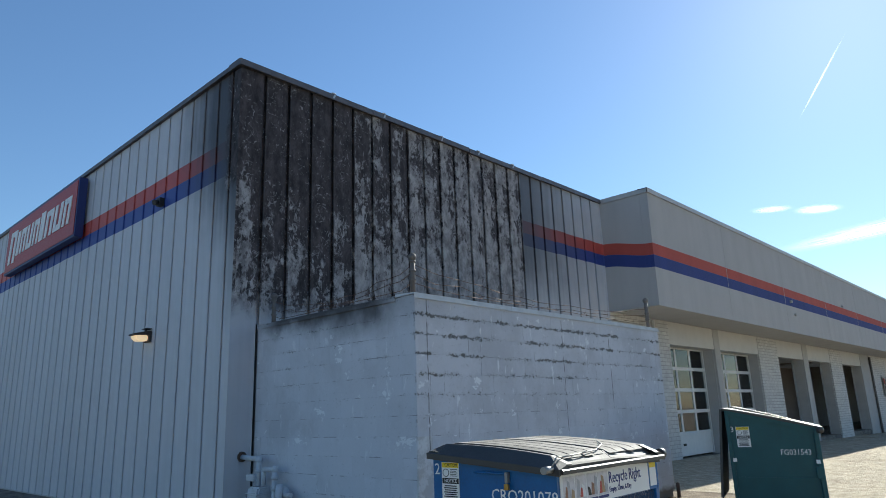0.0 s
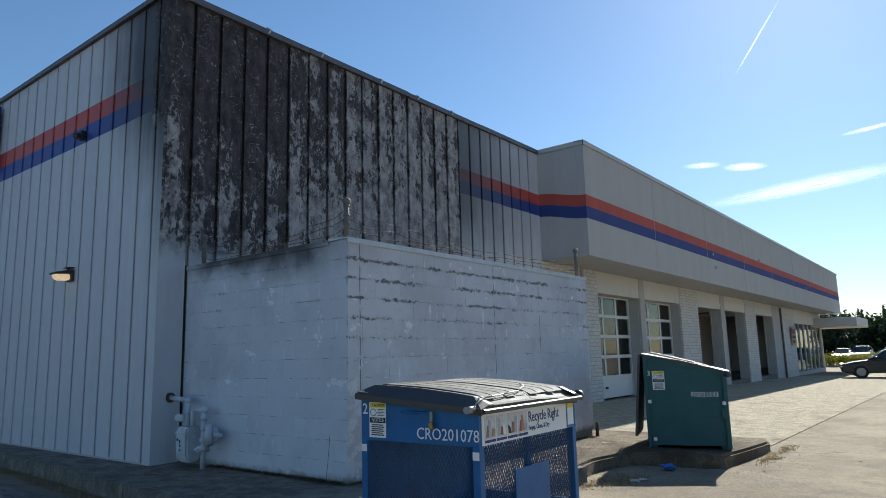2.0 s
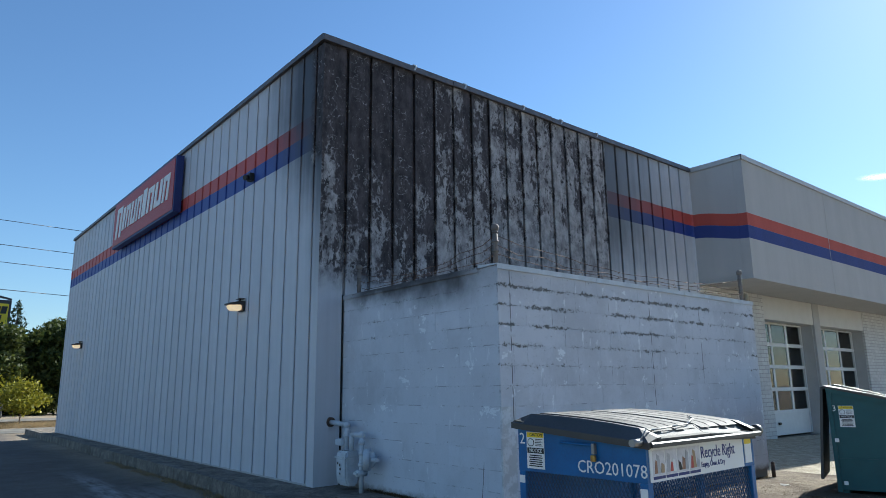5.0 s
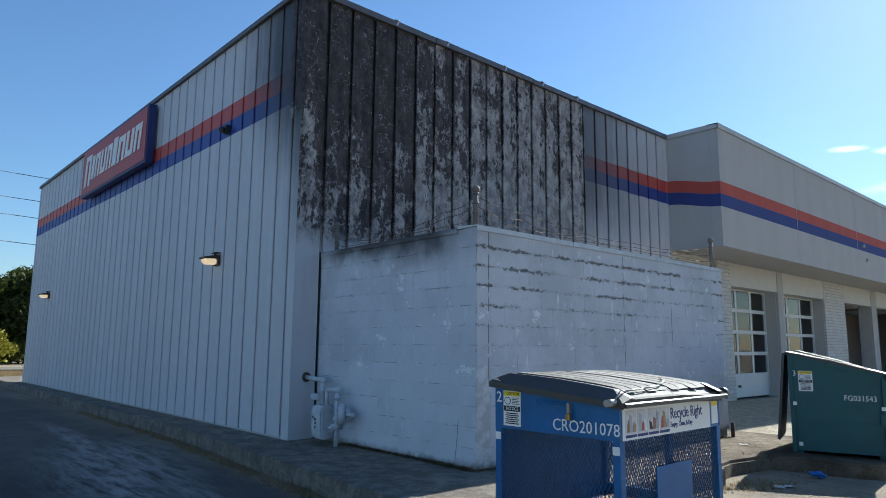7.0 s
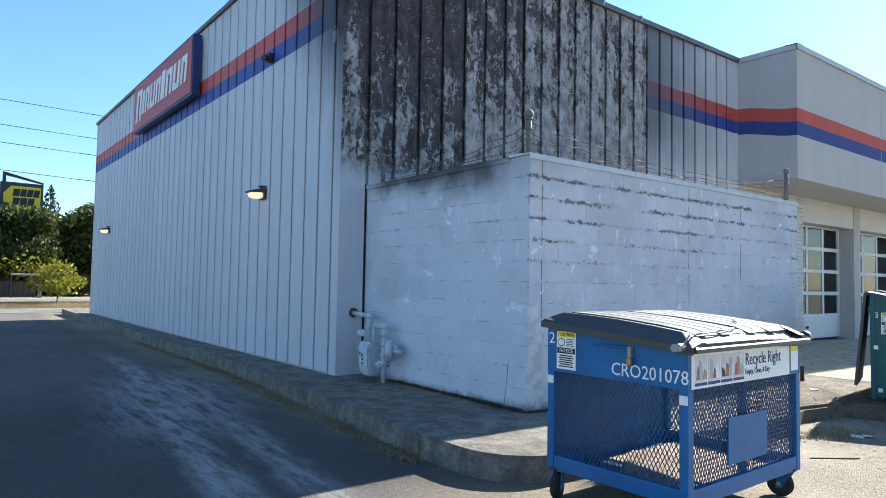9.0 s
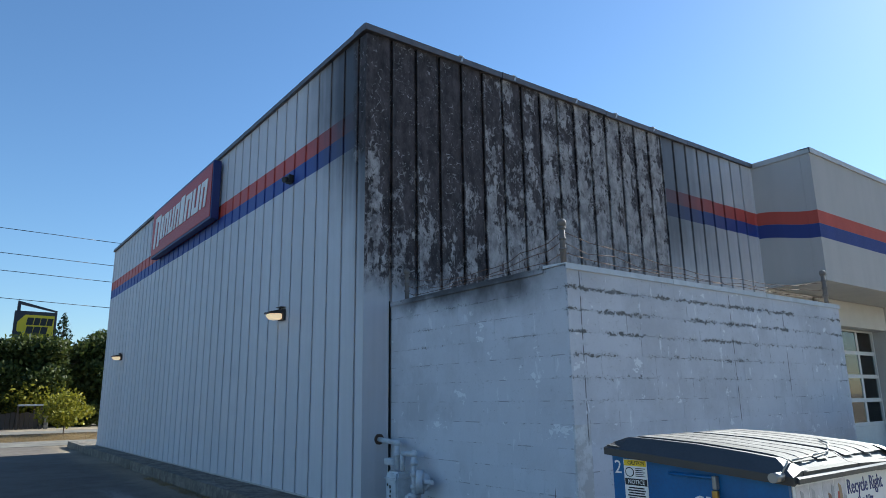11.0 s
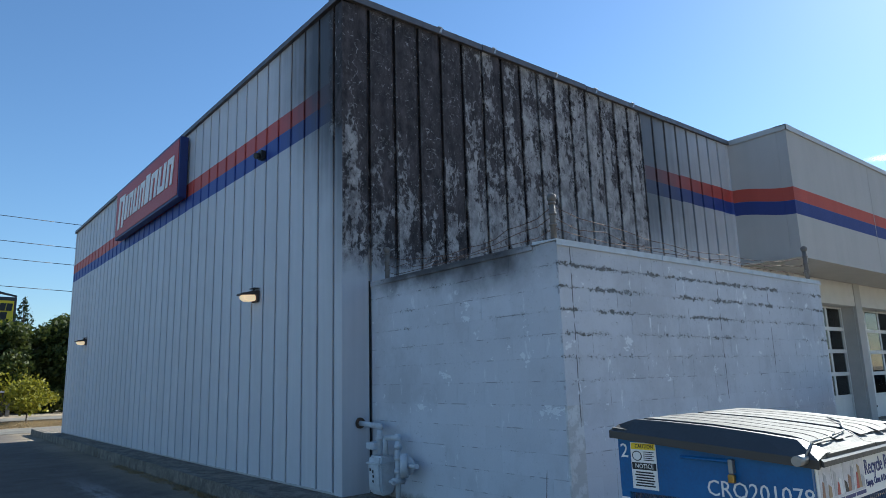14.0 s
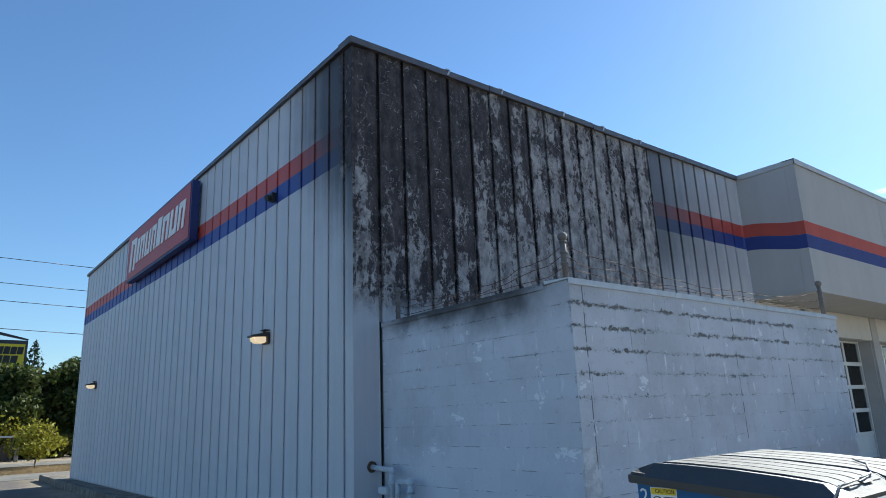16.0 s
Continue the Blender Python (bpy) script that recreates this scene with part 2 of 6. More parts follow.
    up = g.f("MULTIPLY", up, g.step(g.noise(g.scaled(p, (2.3, 2.3, 3.2), (1, 8, 3)), 1.0, 6, 0.75), 0.53, 0.60))
    col = g.mix(g.f("MULTIPLY", up, 0.6), col, (0.15, 0.15, 0.155))
    # bare greyer strip at the outer corner, below a broken joint
    strip = g.f("MULTIPLY", g.step(g.f("ADD", x, g.f("MULTIPLY", g.f("SUBTRACT", mid, 0.5), 0.01)), 0.585, 0.592, 1.0, 0.0), g.step(z, 1.14, 1.15, 1.0, 0.0))
    strip = g.f("MULTIPLY", strip, g.step(y, -3.005, -2.995, 1.0, 0.0))
    col = g.mix(g.f("MULTIPLY", strip, 0.6), col, g.mix(g.step(mid, 0.45, 0.6), (0.44, 0.43, 0.40), (0.68, 0.68, 0.66)))
    # bare ring of older grey paint round the chips
    ring = g.f("MULTIPLY", g.step(g.f("ADD", chip_n, g.f("MULTIPLY", weight, 0.185)), 0.56, 0.632), 0.45)
    col = g.mix(g.f("MULTIPLY", ring, g.f("SUBTRACT", 1.0, chip)), col, (0.36, 0.38, 0.40))
    for cx, lo, hi in ((0.555, 0.9, 2.5), (3.06, 1.0, 2.55), (4.25, 1.3, 2.3)):
        off = g.f("ABSOLUTE", g.f("SUBTRACT", g.f("ADD", x, g.f("MULTIPLY", g.f("SUBTRACT", mid, 0.5), 0.02)), cx))
        crack = g.f("MULTIPLY", g.step(off, 0.003, 0.009, 1.0, 0.0), g.f("MULTIPLY", g.step(z, lo, lo + 0.1), g.step(z, hi, hi + 0.1, 1.0, 0.0)))
        crack = g.f("MULTIPLY", crack, g.step(g.noise(g.scaled(p, (3, 3, 9)), 1.0, 4), 0.40, 0.52))
        col = g.mix(g.f("MULTIPLY", crack, g.step(y, -3.0, -2.98, 0.85, 0.0)), col, (0.06, 0.06, 0.06))
    off = g.f("ABSOLUTE", g.f("SUBTRACT", g.f("ADD", y, g.f("MULTIPLY", z, 0.12)), g.f("MULTIPLY_ADD", mid, 0.03, -2.70)))
    crack = g.f("MULTIPLY", g.step(off, 0.002, 0.007, 0.85, 0.0), g.step(z, 0.55, 0.62, 1.0, 0.0))
    col = g.mix(g.f("MULTIPLY", crack, g.step(x, 0.40, 0.41, 1.0, 0.0)), col, (0.05, 0.05, 0.05))
    # smoke along the top of the short face
    wob = g.f("MULTIPLY", g.f("SUBTRACT", g.noise(p, 3.0, 4), 0.5), 0.35)
    down = g.step(g.f("ADD", z, wob), g.step(y, -2.3, -0.4, 2.10, 2.32), 2.56)
    along = g.f("MULTIPLY", g.step(g.f("ADD", y, wob), -3.0, -2.3, 0.35, 1.0), g.step(y, -0.6, -0.1, 1.0, 0.35))
    side = g.step(x, 0.42, 1.3, 1.0, 0.12)
    smoke = g.f("MULTIPLY", g.f("MULTIPLY", down, along), side)
    col = g.mix(g.f("MULTIPLY", smoke, 0.93), col, (0.035, 0.033, 0.035))
    # damp dirt at the foot
    foot = g.f("MULTIPLY", g.step(g.f("ADD", z, g.f("MULTIPLY", mid, 0.16)), 0.20, 0.30, 1.0, 0.0), 0.8)
    col = g.mix(foot, col, (0.12, 0.10, 0.08))
    g.set("Base Color", col)
    g.bump(g.f("SUBTRACT", g.f("MULTIPLY_ADD", fine, 0.25, g.f("MULTIPLY", mid, 0.2)), g.f("MULTIPLY", chip, 0.9)), 0.55, 0.006)
    return g.m


def asphalt():
    """Worn car park: pale aggregate, dark patches, cracks and a chalky runoff stain."""
    g = Mat("worn_asphalt", rough=0.92, spec=0.25)
    p = g.pos()
    x, y, z = g.xyz(p)
    big, mid = g.noise(p, 0.28, 5, 0.6), g.noise(p, 2.6, 5, 0.65)
    grit = g.noise(p, 95, 3, 0.7)
    stones = g.cells(p, 70)
    col = g.mix(g.step(big, 0.35, 0.68), (0.210, 0.168, 0.116), (0.365, 0.295, 0.208))
    col = g.mix(g.f("MULTIPLY", g.step(mid, 0.48, 0.75), 0.5), col, (0.115, 0.108, 0.10))
    chunk = g.noise(p, 34, 4, 0.75)
    col = g.times(col, g.f("MULTIPLY", g.f("MULTIPLY_ADD", grit, 1.5, 0.25), g.f("MULTIPLY_ADD", chunk, 1.5, 0.25)))
    col = g.mix(g.f("MULTIPLY", g.step(stones, 0.0, 0.35, 1.0, 0.0), 0.25), col, (0.40, 0.375, 0.33))
    # darker asphalt beside the long wall, the building's shade deepened in its colour
    shaded_strip = g.step(g.f("ADD", x, g.f("MULTIPLY", g.f("SUBTRACT", mid, 0.5), 0.5)), -1.3, -0.6, 1.0, 0.0)
    shaded_strip = g.f("MULTIPLY", shaded_strip, g.step(g.f("ADD", y, g.f("MULTIPLY", big, 1.6)), -4.2, -2.6))
    tone = g.f("MULTIPLY", g.f("MULTIPLY_ADD", grit, 1.2, 0.4), g.f("ADD", g.f("MULTIPLY", mid, 1.1), g.f("MULTIPLY_ADD", big, 0.7, 0.15)))
    col = g.mix(g.f("MULTIPLY", shaded_strip, 0.86), col, g.times(g.mix(g.step(g.f("ADD", y, g.f("MULTIPLY", big, 2.0)), 0.8, 5.5), (0.052, 0.047, 0.048), (0.125, 0.108, 0.095)), g.f("MULTIPLY", tone, g.f("MULTIPLY_ADD", chunk, 1.2, 0.4))))
    # chalky wheel tracks curving away from the kerb
    base_x = g.f("ADD", x, g.f("MULTIPLY_ADD", g.f("SUBTRACT", mid, 0.5), 0.25, g.f("MULTIPLY", g.step(y, -5.0, 4.5, 0.95, 0.0), 1.0)))
    t1 = g.step(g.f("ABSOLUTE", g.f("ADD", base_x, 1.62)), 0.06, 0.26, 1.0, 0.0)
    t2 = g.f("MULTIPLY", g.step(g.f("ABSOLUTE", g.f("ADD", base_x, 1.10)), 0.05, 0.24, 0.8, 0.0), g.step(y, 0.0, 1.8, 1.0, 0.0))
    broad = g.f("MULTIPLY", g.step(g.f("ABSOLUTE", g.f("ADD", base_x, 1.5)), 0.2, 1.1, 0.90, 0.0), g.step(g.f("ABSOLUTE", g.f("SUBTRACT", y, 0.6)), 0.6, 3.2, 1.0, 0.0))
    stain = g.f("MAXIMUM", g.f("MAXIMUM", t1, t2), broad)
    stain = g.f("MULTIPLY", stain, g.f("MULTIPLY", g.step(y, -6.0, -2.6), g.step(y, 3.0, 7.0, 1.0, 0.0)))
    stain = g.f("MULTIPLY", stain, g.step(g.noise(g.scaled(p, (9, 1.4, 1)), 1.0, 6, 0.7), 0.32, 0.62))
    col = g.mix(g.f("MULTIPLY", stain, 0.72), col, g.times((0.42, 0.40, 0.375), g.f("MULTIPLY_ADD", chunk, 1.0, 0.5)))
    soil = g.step(g.noise(g.scaled(p, (0.7, 1.0, 1), (2, 7, 0)), 1.0, 5, 0.65), 0.52, 0.68)
    soil = g.f("MULTIPLY", soil, g.step(x, 0.5, 2.5))
    col = g.mix(g.f("MULTIPLY", soil, 0.45), col, (0.20, 0.145, 0.085))
    pits = g.step(g.noise(g.scaled(p, (22, 34, 1)), 1.0, 4, 0.75), 0.58, 0.66)
    col = g.mix(g.f("MULTIPLY", pits, 0.55), col, (0.075, 0.065, 0.052))
    wv = g.noise(p, 1.7, 4)
    cv = g.t.nodes.new("ShaderNodeVectorMath")
    cv.operation = "ADD"
    g.put(cv.inputs[0], p)
    cc = g.t.nodes.new("ShaderNodeCombineXYZ")
    g.put(cc.inputs[0], wv)
    g.put(cc.inputs[1], mid)
    g.put(cv.inputs[1], cc.outputs[0])
    crack = g.step(g.cells(cv.outputs[0], 0.33, "DISTANCE_TO_EDGE"), 0.002, 0.007, 1.0, 0.0)
    col = g.mix(g.f("MULTIPLY", crack, g.step(big, 0.48, 0.64, 0.0, 0.55)), col, (0.045, 0.04, 0.034))
    oil = g.step(g.noise(g.scaled(p, (1, 1, 1), (9, 4, 0)), 0.9, 3), 0.64, 0.74)
    col = g.mix(g.f("MULTIPLY", oil, 0.35), col, (0.05, 0.048, 0.045))
    g.set("Base Color", col)
    g.bump(g.f("SUBTRACT", g.f("ADD", grit, g.f("MULTIPLY", mid, 0.8)), crack), 0.7, 0.012)
    return g.m


def concrete(name, a, b, bump=0.4):
    g = Mat(name, rough=0.88, spec=0.3)
    p = g.pos()
    big, mid, fine = g.noise(p, 0.9, 4), g.noise(p, 6, 5, 0.65), g.noise(p, 80, 3, 0.7)
    col = g.mix(g.step(big, 0.3, 0.7), a, b)
    col = g.times(col, g.f("ADD", g.f("MULTIPLY", fine, 0.45), g.f("MULTIPLY_ADD", mid, 0.45, 0.55)))
    stain = g.step(g.noise(p, 2.1, 6, 0.72), 0.47, 0.68)
    col = g.mix(g.f("MULTIPLY", stain, 0.6), col, (0.07, 0.065, 0.055))
    g.set("Base Color", col)
    g.bump(g.f("ADD", fine, mid), bump, 0.01)
    return g.m


def gravelly(name, a, b, soil, soil_lo):
    """Broken, gritty paving: pebbles in a worn binder with soil lying on it."""
    g = Mat(name, rough=0.93, spec=0.25)
    p = g.pos()
    big, mid, chunk, fine = g.noise(p, 0.7, 5, 0.65), g.noise(p, 4.5, 6, 0.7), g.noise(p, 38, 4, 0.75), g.noise(p, 110, 3, 0.7)
    col = g.mix(g.step(mid, 0.35, 0.68), a, b)
    dirt = g.step(g.f("ADD", g.f("MULTIPLY", big, 0.6), g.f("MULTIPLY", mid, 0.4)), soil_lo, soil_lo + 0.09)
    col = g.mix(g.f("MULTIPLY", dirt, 0.85), col, soil)
    col = g.times(col, g.f("MULTIPLY", g.f("MULTIPLY_ADD", chunk, 1.6, 0.2), g.f("MULTIPLY_ADD", fine, 1.2, 0.4)))
    pebble = g.f("MULTIPLY", g.step(g.cells(p, 46), 0.0, 0.30, 1.0, 0.0), g.step(mid, 0.42, 0.6))
    col = g.mix(g.f("MULTIPLY", pebble, 0.35), col, (0.46, 0.42, 0.36))
    g.set("Base Color", col)
    g.bump(g.f("ADD", g.f("ADD", fine, chunk), mid), 0.9, 0.016)
    return g.m


def dust_glare_lid():
    """Black moulded plastic, greyed where it faces up: dusty, with sun glare put into the colour."""
    g = Mat("dust_glare_lid_plastic", rough=0.6, spec=0.4)
    p = g.pos()
    nz = g.xyz(g.t.nodes.new("ShaderNodeNewGeometry").outputs["Normal"])[2]
    mid, fine = g.noise(g.scaled(p, (7, 2.5, 4)), 1.0, 6, 0.7), g.noise(p, 90, 3, 0.7)
    dust_glare = g.f("MULTIPLY", g.step(nz, 0.62, 0.93), g.step(mid, 0.25, 0.62, 0.45, 1.0))
    pale = g.times(g.mix(g.step(mid, 0.35, 0.7), (0.13, 0.12, 0.106), (0.32, 0.30, 0.27)), g.f("MULTIPLY_ADD", fine, 0.8, 0.6))
    g.set("Base Color", g.mix(dust_glare, g.times((0.022, 0.021, 0.022), g.f("MULTIPLY_ADD", fine, 1.0, 0.5)), pale))
    g.set("Roughness", g.f("MULTIPLY_ADD", dust_glare, 0.3, 0.5))
    g.bump(g.f("ADD", fine, mid), 0.25, 0.005)
    return g.m


def stucco():
    """Grey rendered fascia with a red and a blue stripe and faint vertical runs."""
    g = Mat("striped_stucco", rough=0.85)
    p = g.pos()
    x, y, z = g.xyz(p)
    fine, mid = g.noise(p, 120, 3, 0.7), g.noise(p, 1.5, 4)
    run = g.noise(g.scaled(p, (3, 3, 0.15)), 1.0, 4)
    col = g.times((0.43, 0.42, 0.415), g.f("ADD", g.f("MULTIPLY", run, 0.2), g.f("MULTIPLY_ADD", mid, 0.14, 0.80)))
    lift = g.f("SUBTRACT", z, g.step(y, -1.26, 0.0, 0.0, 0.20))
    edge = g.f("ADD", lift, g.f("MULTIPLY", g.f("SUBTRACT", fine, 0.5), 0.015))
    fade = g.f("MULTIPLY_ADD", run, 0.4, 0.8)
    red = g.f("MULTIPLY", g.step(edge, 4.755, 4.765), g.step(edge, 5.035, 5.045, 1.0, 0.0))
    blue = g.f("MULTIPLY", g.step(edge, 4.465, 4.475), g.step(edge, 4.755, 4.765, 1.0, 0.0))
    col = g.mix(red, col, g.times((0.40, 0.075, 0.055), fade))
    col = g.mix(blue, col, g.times((0.030, 0.050, 0.20), fade))
    g.set("Base Color", col)
    g.bump(fine, 0.5, 0.006)
    return g.m


def white_brick():
    """Painted brick, told by its joints."""
    g = Mat("painted_brick", rough=0.75)
    p = g.pos()
    x, y, z = g.xyz(p)
    v = g.t.nodes.new("ShaderNodeCombineXYZ")
    g.put(v.inputs[0], g.f("ADD", x, y))
    g.put(v.inputs[1], z)
    n = g.t.nodes.new("ShaderNodeTexBrick")
    g.put(n.inputs["Vector"], v.outputs[0])
    n.inputs["Scale"].default_value = 1.0
    n.inputs["Brick Width"].default_value, n.inputs["Row Height"].default_value = 0.30, 0.10
    n.inputs["Mortar Size"].default_value = 0.009
    n.inputs["Color1"].default_value, n.inputs["Color2"].default_value = (0.58, 0.57, 0.55, 1), (0.51, 0.50, 0.49, 1)
    n.inputs["Mortar"].default_value = (0.36, 0.35, 0.34, 1)
    g.set("Base Color", g.times(n.outputs[0], g.f("MULTIPLY_ADD", g.noise(p, 4, 4), 0.4, 0.78)))
    g.bump(g.f("SUBTRACT", g.noise(p, 40, 3), n.outputs[1]), 0.6, 0.01)
    return g.m


def glass(name, tint, clear):
    m = bpy.data.materials.new(name)
    m.use_nodes = True
    t = m.node_tree
    t.nodes.remove(t.nodes["Principled BSDF"])
    thru, shine, mix, lw = (t.nodes.new("ShaderNode" + k) for k in ("BsdfTransparent", "BsdfGlossy", "MixShader", "Fresnel"))
    thru.inputs[0].default_value = (*[tint[i] * clear for i in range(3)], 1)
    shine.inputs["Roughness"].default_value = 0.02
    lw.inputs[0].default_value = 1.55
    t.links.new(lw.outputs[0], mix.inputs[0])
    t.links.new(thru.outputs[0], mix.inputs[1])
    t.links.new(shine.outputs[0], mix.inputs[2])
    t.links.new(mix.outputs[0], t.nodes["Material Output"].inputs[0])
    return m


def glow(name, color, strength):
    g = Mat(name, color, 0.4)
    g.set("Emission Color", (*color, 1))
    g.set("Emission Strength", strength)
    return g.m


def leaf_mat(name, a, b):
    g = Mat(name, rough=0.55, spec=0.25)
    r = g.island()
    col = g.mix(r, a, b)
    g.set("Base Color", g.times(col, g.f("MULTIPLY_ADD", g.noise(g.pos(), 0.8, 3), 0.9, 0.55)))
    tr = g.t.nodes.new("ShaderNodeBsdfTranslucent")
    g.put(tr.inputs[0], col)
    ms = g.t.nodes.new("ShaderNodeMixShader")
    ms.inputs[0].default_value = 0.35
    g.t.links.new(g.b.outputs[0], ms.inputs[1])
    g.t.links.new(tr.outputs[0], ms.inputs[2])
    g.t.links.new(ms.outputs[0], g.t.nodes["Material Output"].inputs[0])
    return g.m


M_SIDING, M_BLOCK, M_ASPHALT, M_STUCCO, M_BRICK = metal_siding(), block_paint(), asphalt(), stucco(), white_brick()
M_WALK = gravelly("sidewalk_concrete", (0.155, 0.132, 0.108), (0.31, 0.27, 0.218), (0.095, 0.076, 0.058), 0.55)
M_PAD = gravelly("soiled_concrete", (0.15, 0.115, 0.08), (0.28, 0.23, 0.165), (0.085, 0.058, 0.036), 0.46)
M_KERB = gravelly("kerb_concrete", (0.14, 0.125, 0.108), (0.29, 0.258, 0.215), (0.085, 0.070, 0.054), 0.54)
M_APRON = gravelly("apron_paving", (0.33, 0.28, 0.20), (0.52, 0.45, 0.335), (0.20, 0.155, 0.10), 0.56)
M_ROAD = concrete("far_road", (0.16, 0.148, 0.125), (0.23, 0.21, 0.175))
M_COPING = plain("weathered_coping", (0.13, 0.12, 0.122), 0.5, 0.4, 0.6)
M_COPING_PALE = plain("pale_coping", (0.42, 0.41, 0.40), 0.5, 0.2, 0.25)
M_FLASH = plain("galvanised_flashing", (0.46, 0.47, 0.48), 0.45, 0.5, 0.3, 9)
M_CAP = plain("cap_paint", (0.50, 0.53, 0.56), 0.6, 0, 0.35, 7, 0.1)
M_TRIMW = plain("white_trim", (0.62, 0.62, 0.61), 0.55, 0, 0.16)
M_PIER = plain("grey_render", (0.40, 0.39, 0.38), 0.85, 0, 0.2, 3, 0.3)
M_HEADER = plain("white_panel", (0.54, 0.525, 0.50), 0.7, 0, 0.14, 3, 0.1)
M_DARKIN = plain("dim_interior", (0.34, 0.29, 0.26), 0.9)
M_ROOF = plain("roofing_felt", (0.14, 0.14, 0.14), 0.95)
M_GLASS = glass("window_glass", (0.80, 0.88, 0.88), 0.8)
M_BLUE = plain("blue_bin_paint", (0.010, 0.105, 0.295), 0.45, 0, 0.55, 5, 0.08)
M_BLUE_DARK = plain("blue_mesh_paint", (0.012, 0.06, 0.16), 0.5, 0, 0.35)
M_GREEN = plain("green_bin_paint", (0.014, 0.082, 0.088), 0.5, 0, 0.4, 4, 0.08)
M_DUST_GLARE = dust_glare_lid()
M_LID = plain("black_lid_plastic", (0.042, 0.040, 0.038), 0.46, 0, 0.4, 5, 0.05, 0.6)
M_RUBBER = plain("black_rubber", (0.02, 0.02, 0.02), 0.8)
M_CHROME = plain("worn_steel", (0.32, 0.31, 0.29), 0.45, 0.7, 0.3)
M_BRASS = plain("brass", (0.45, 0.28, 0.08), 0.35, 0.9, 0.2)
M_WHITE = plain("white_print", (0.78, 0.78, 0.76), 0.5, 0, 0.06)
M_YELLOW = plain("yellow_print", (0.80, 0.60, 0.02), 0.5, 0, 0.08)
M_BLACK = plain("black_print", (0.015, 0.015, 0.015), 0.5, 0, 0.1)
M_SIGNDARK = plain("dark_sign_box", (0.028, 0.030, 0.045), 0.5, 0, 0.2)
M_NAVY = plain("navy_print", (0.02, 0.03, 0.16), 0.5, 0, 0.1)
M_PHOTO_A = plain("printed_brown", (0.30, 0.16, 0.10), 0.5, 0, 0.8, 22)
M_PHOTO_B = plain("printed_red", (0.45, 0.08, 0.06), 0.5, 0, 0.7, 22)
M_PHOTO_D = plain("printed_grey", (0.42, 0.42, 0.44), 0.5, 0, 0.6, 22)
M_PALE_PRINT = plain("printed_pale", (0.62, 0.60, 0.62), 0.5, 0, 0.5, 18)
M_CARD = plain("cardboard", (0.42, 0.31, 0.19), 0.85, 0, 0.3, 8, 0.2)
M_METER = plain("meter_paint", (0.48, 0.51, 0.55), 0.55, 0, 0.45, 9, 0.1)
M_SIGNRED = plain("red_sign_face", (0.40, 0.045, 0.040), 0.45, 0, 0.08, 2)
M_SIGNBLUE = plain("blue_sign_cabinet", (0.018, 0.030, 0.14), 0.45, 0, 0.15)
M_BULB = glow("warm_lamp_glass", (1.0, 0.72, 0.42), 0.30)
M_LAMPBODY = plain("bronze_lamp", (0.06, 0.05, 0.045), 0.5, 0.3)
M_WIRE = plain("rusty_wire", (0.10, 0.06, 0.045), 0.85, 0.0)
M_POST = plain("galvanised_post", (0.16, 0.145, 0.135), 0.75, 0.2, 0.4, 12)
M_BARK = plain("bark", (0.10, 0.075, 0.055), 0.9, 0, 0.5, 5, 0.5)
M_POLE = plain("pole_timber", (0.14, 0.11, 0.085), 0.9, 0, 0.3, 3)
M_LEAF_DARK = leaf_mat("dark_leaves", (0.030, 0.048, 0.012), (0.105, 0.120, 0.028))
M_LEAF_BRIGHT = leaf_mat("yellow_green_leaves", (0.15, 0.16, 0.015), (0.34, 0.30, 0.03))
M_LEAF_FIR = leaf_mat("fir_needles", (0.016, 0.032, 0.016), (0.045, 0.068, 0.030))
M_STRAW = leaf_mat("dry_grass", (0.22, 0.15, 0.075), (0.42, 0.32, 0.17))
M_WEED = leaf_mat("weeds", (0.09, 0.065, 0.035), (0.20, 0.155, 0.08))
M_CARDARK = plain("dark_car_paint", (0.012, 0.014, 0.018), 0.22, 0.2, 0.1)
M_CARGREY = plain("grey_car_paint", (0.10, 0.11, 0.13), 0.25, 0.3, 0.1)
M_CARWHITE = plain("white_car_paint", (0.6, 0.6, 0.6), 0.25, 0, 0.1)
M_CARGLASS = plain("car_glass", (0.05, 0.06, 0.065), 0.06, 0, 0.1, 3, 0, 0.8)
M_SHELTER = plain("weathered_shelter", (0.055, 0.044, 0.036), 0.8, 0, 0.3)
M_BAG = plain("blue_plastic_bag", (0.05, 0.16, 0.50), 0.35, 0, 0.3)
M_LITTER = plain("pale_litter", (0.62, 0.58, 0.52), 0.8, 0, 0.2)
M_BARE = plain("rust_brown", (0.085, 0.055, 0.04), 0.85, 0, 0.5)


# ---------------------------------------------------------------- mesh helpers
def box(bm, x0, x1, y0, y1, z0, z1, bevel=0.0):
    m = Matrix.LocRotScale(((x0 + x1) / 2, (y0 + y1) / 2, (z0 + z1) / 2), None, (abs(x1 - x0), abs(y1 - y0), abs(z1 - z0)))
    made = bmesh.ops.create_cube(bm, size=1, matrix=m)["verts"]
    if bevel:
        edges = {e for v in made for e in v.link_edges}
        bmesh.ops.bevel(bm, geom=list(edges), offset=bevel, segments=2, affect="EDGES", profile=0.6)
    return bm


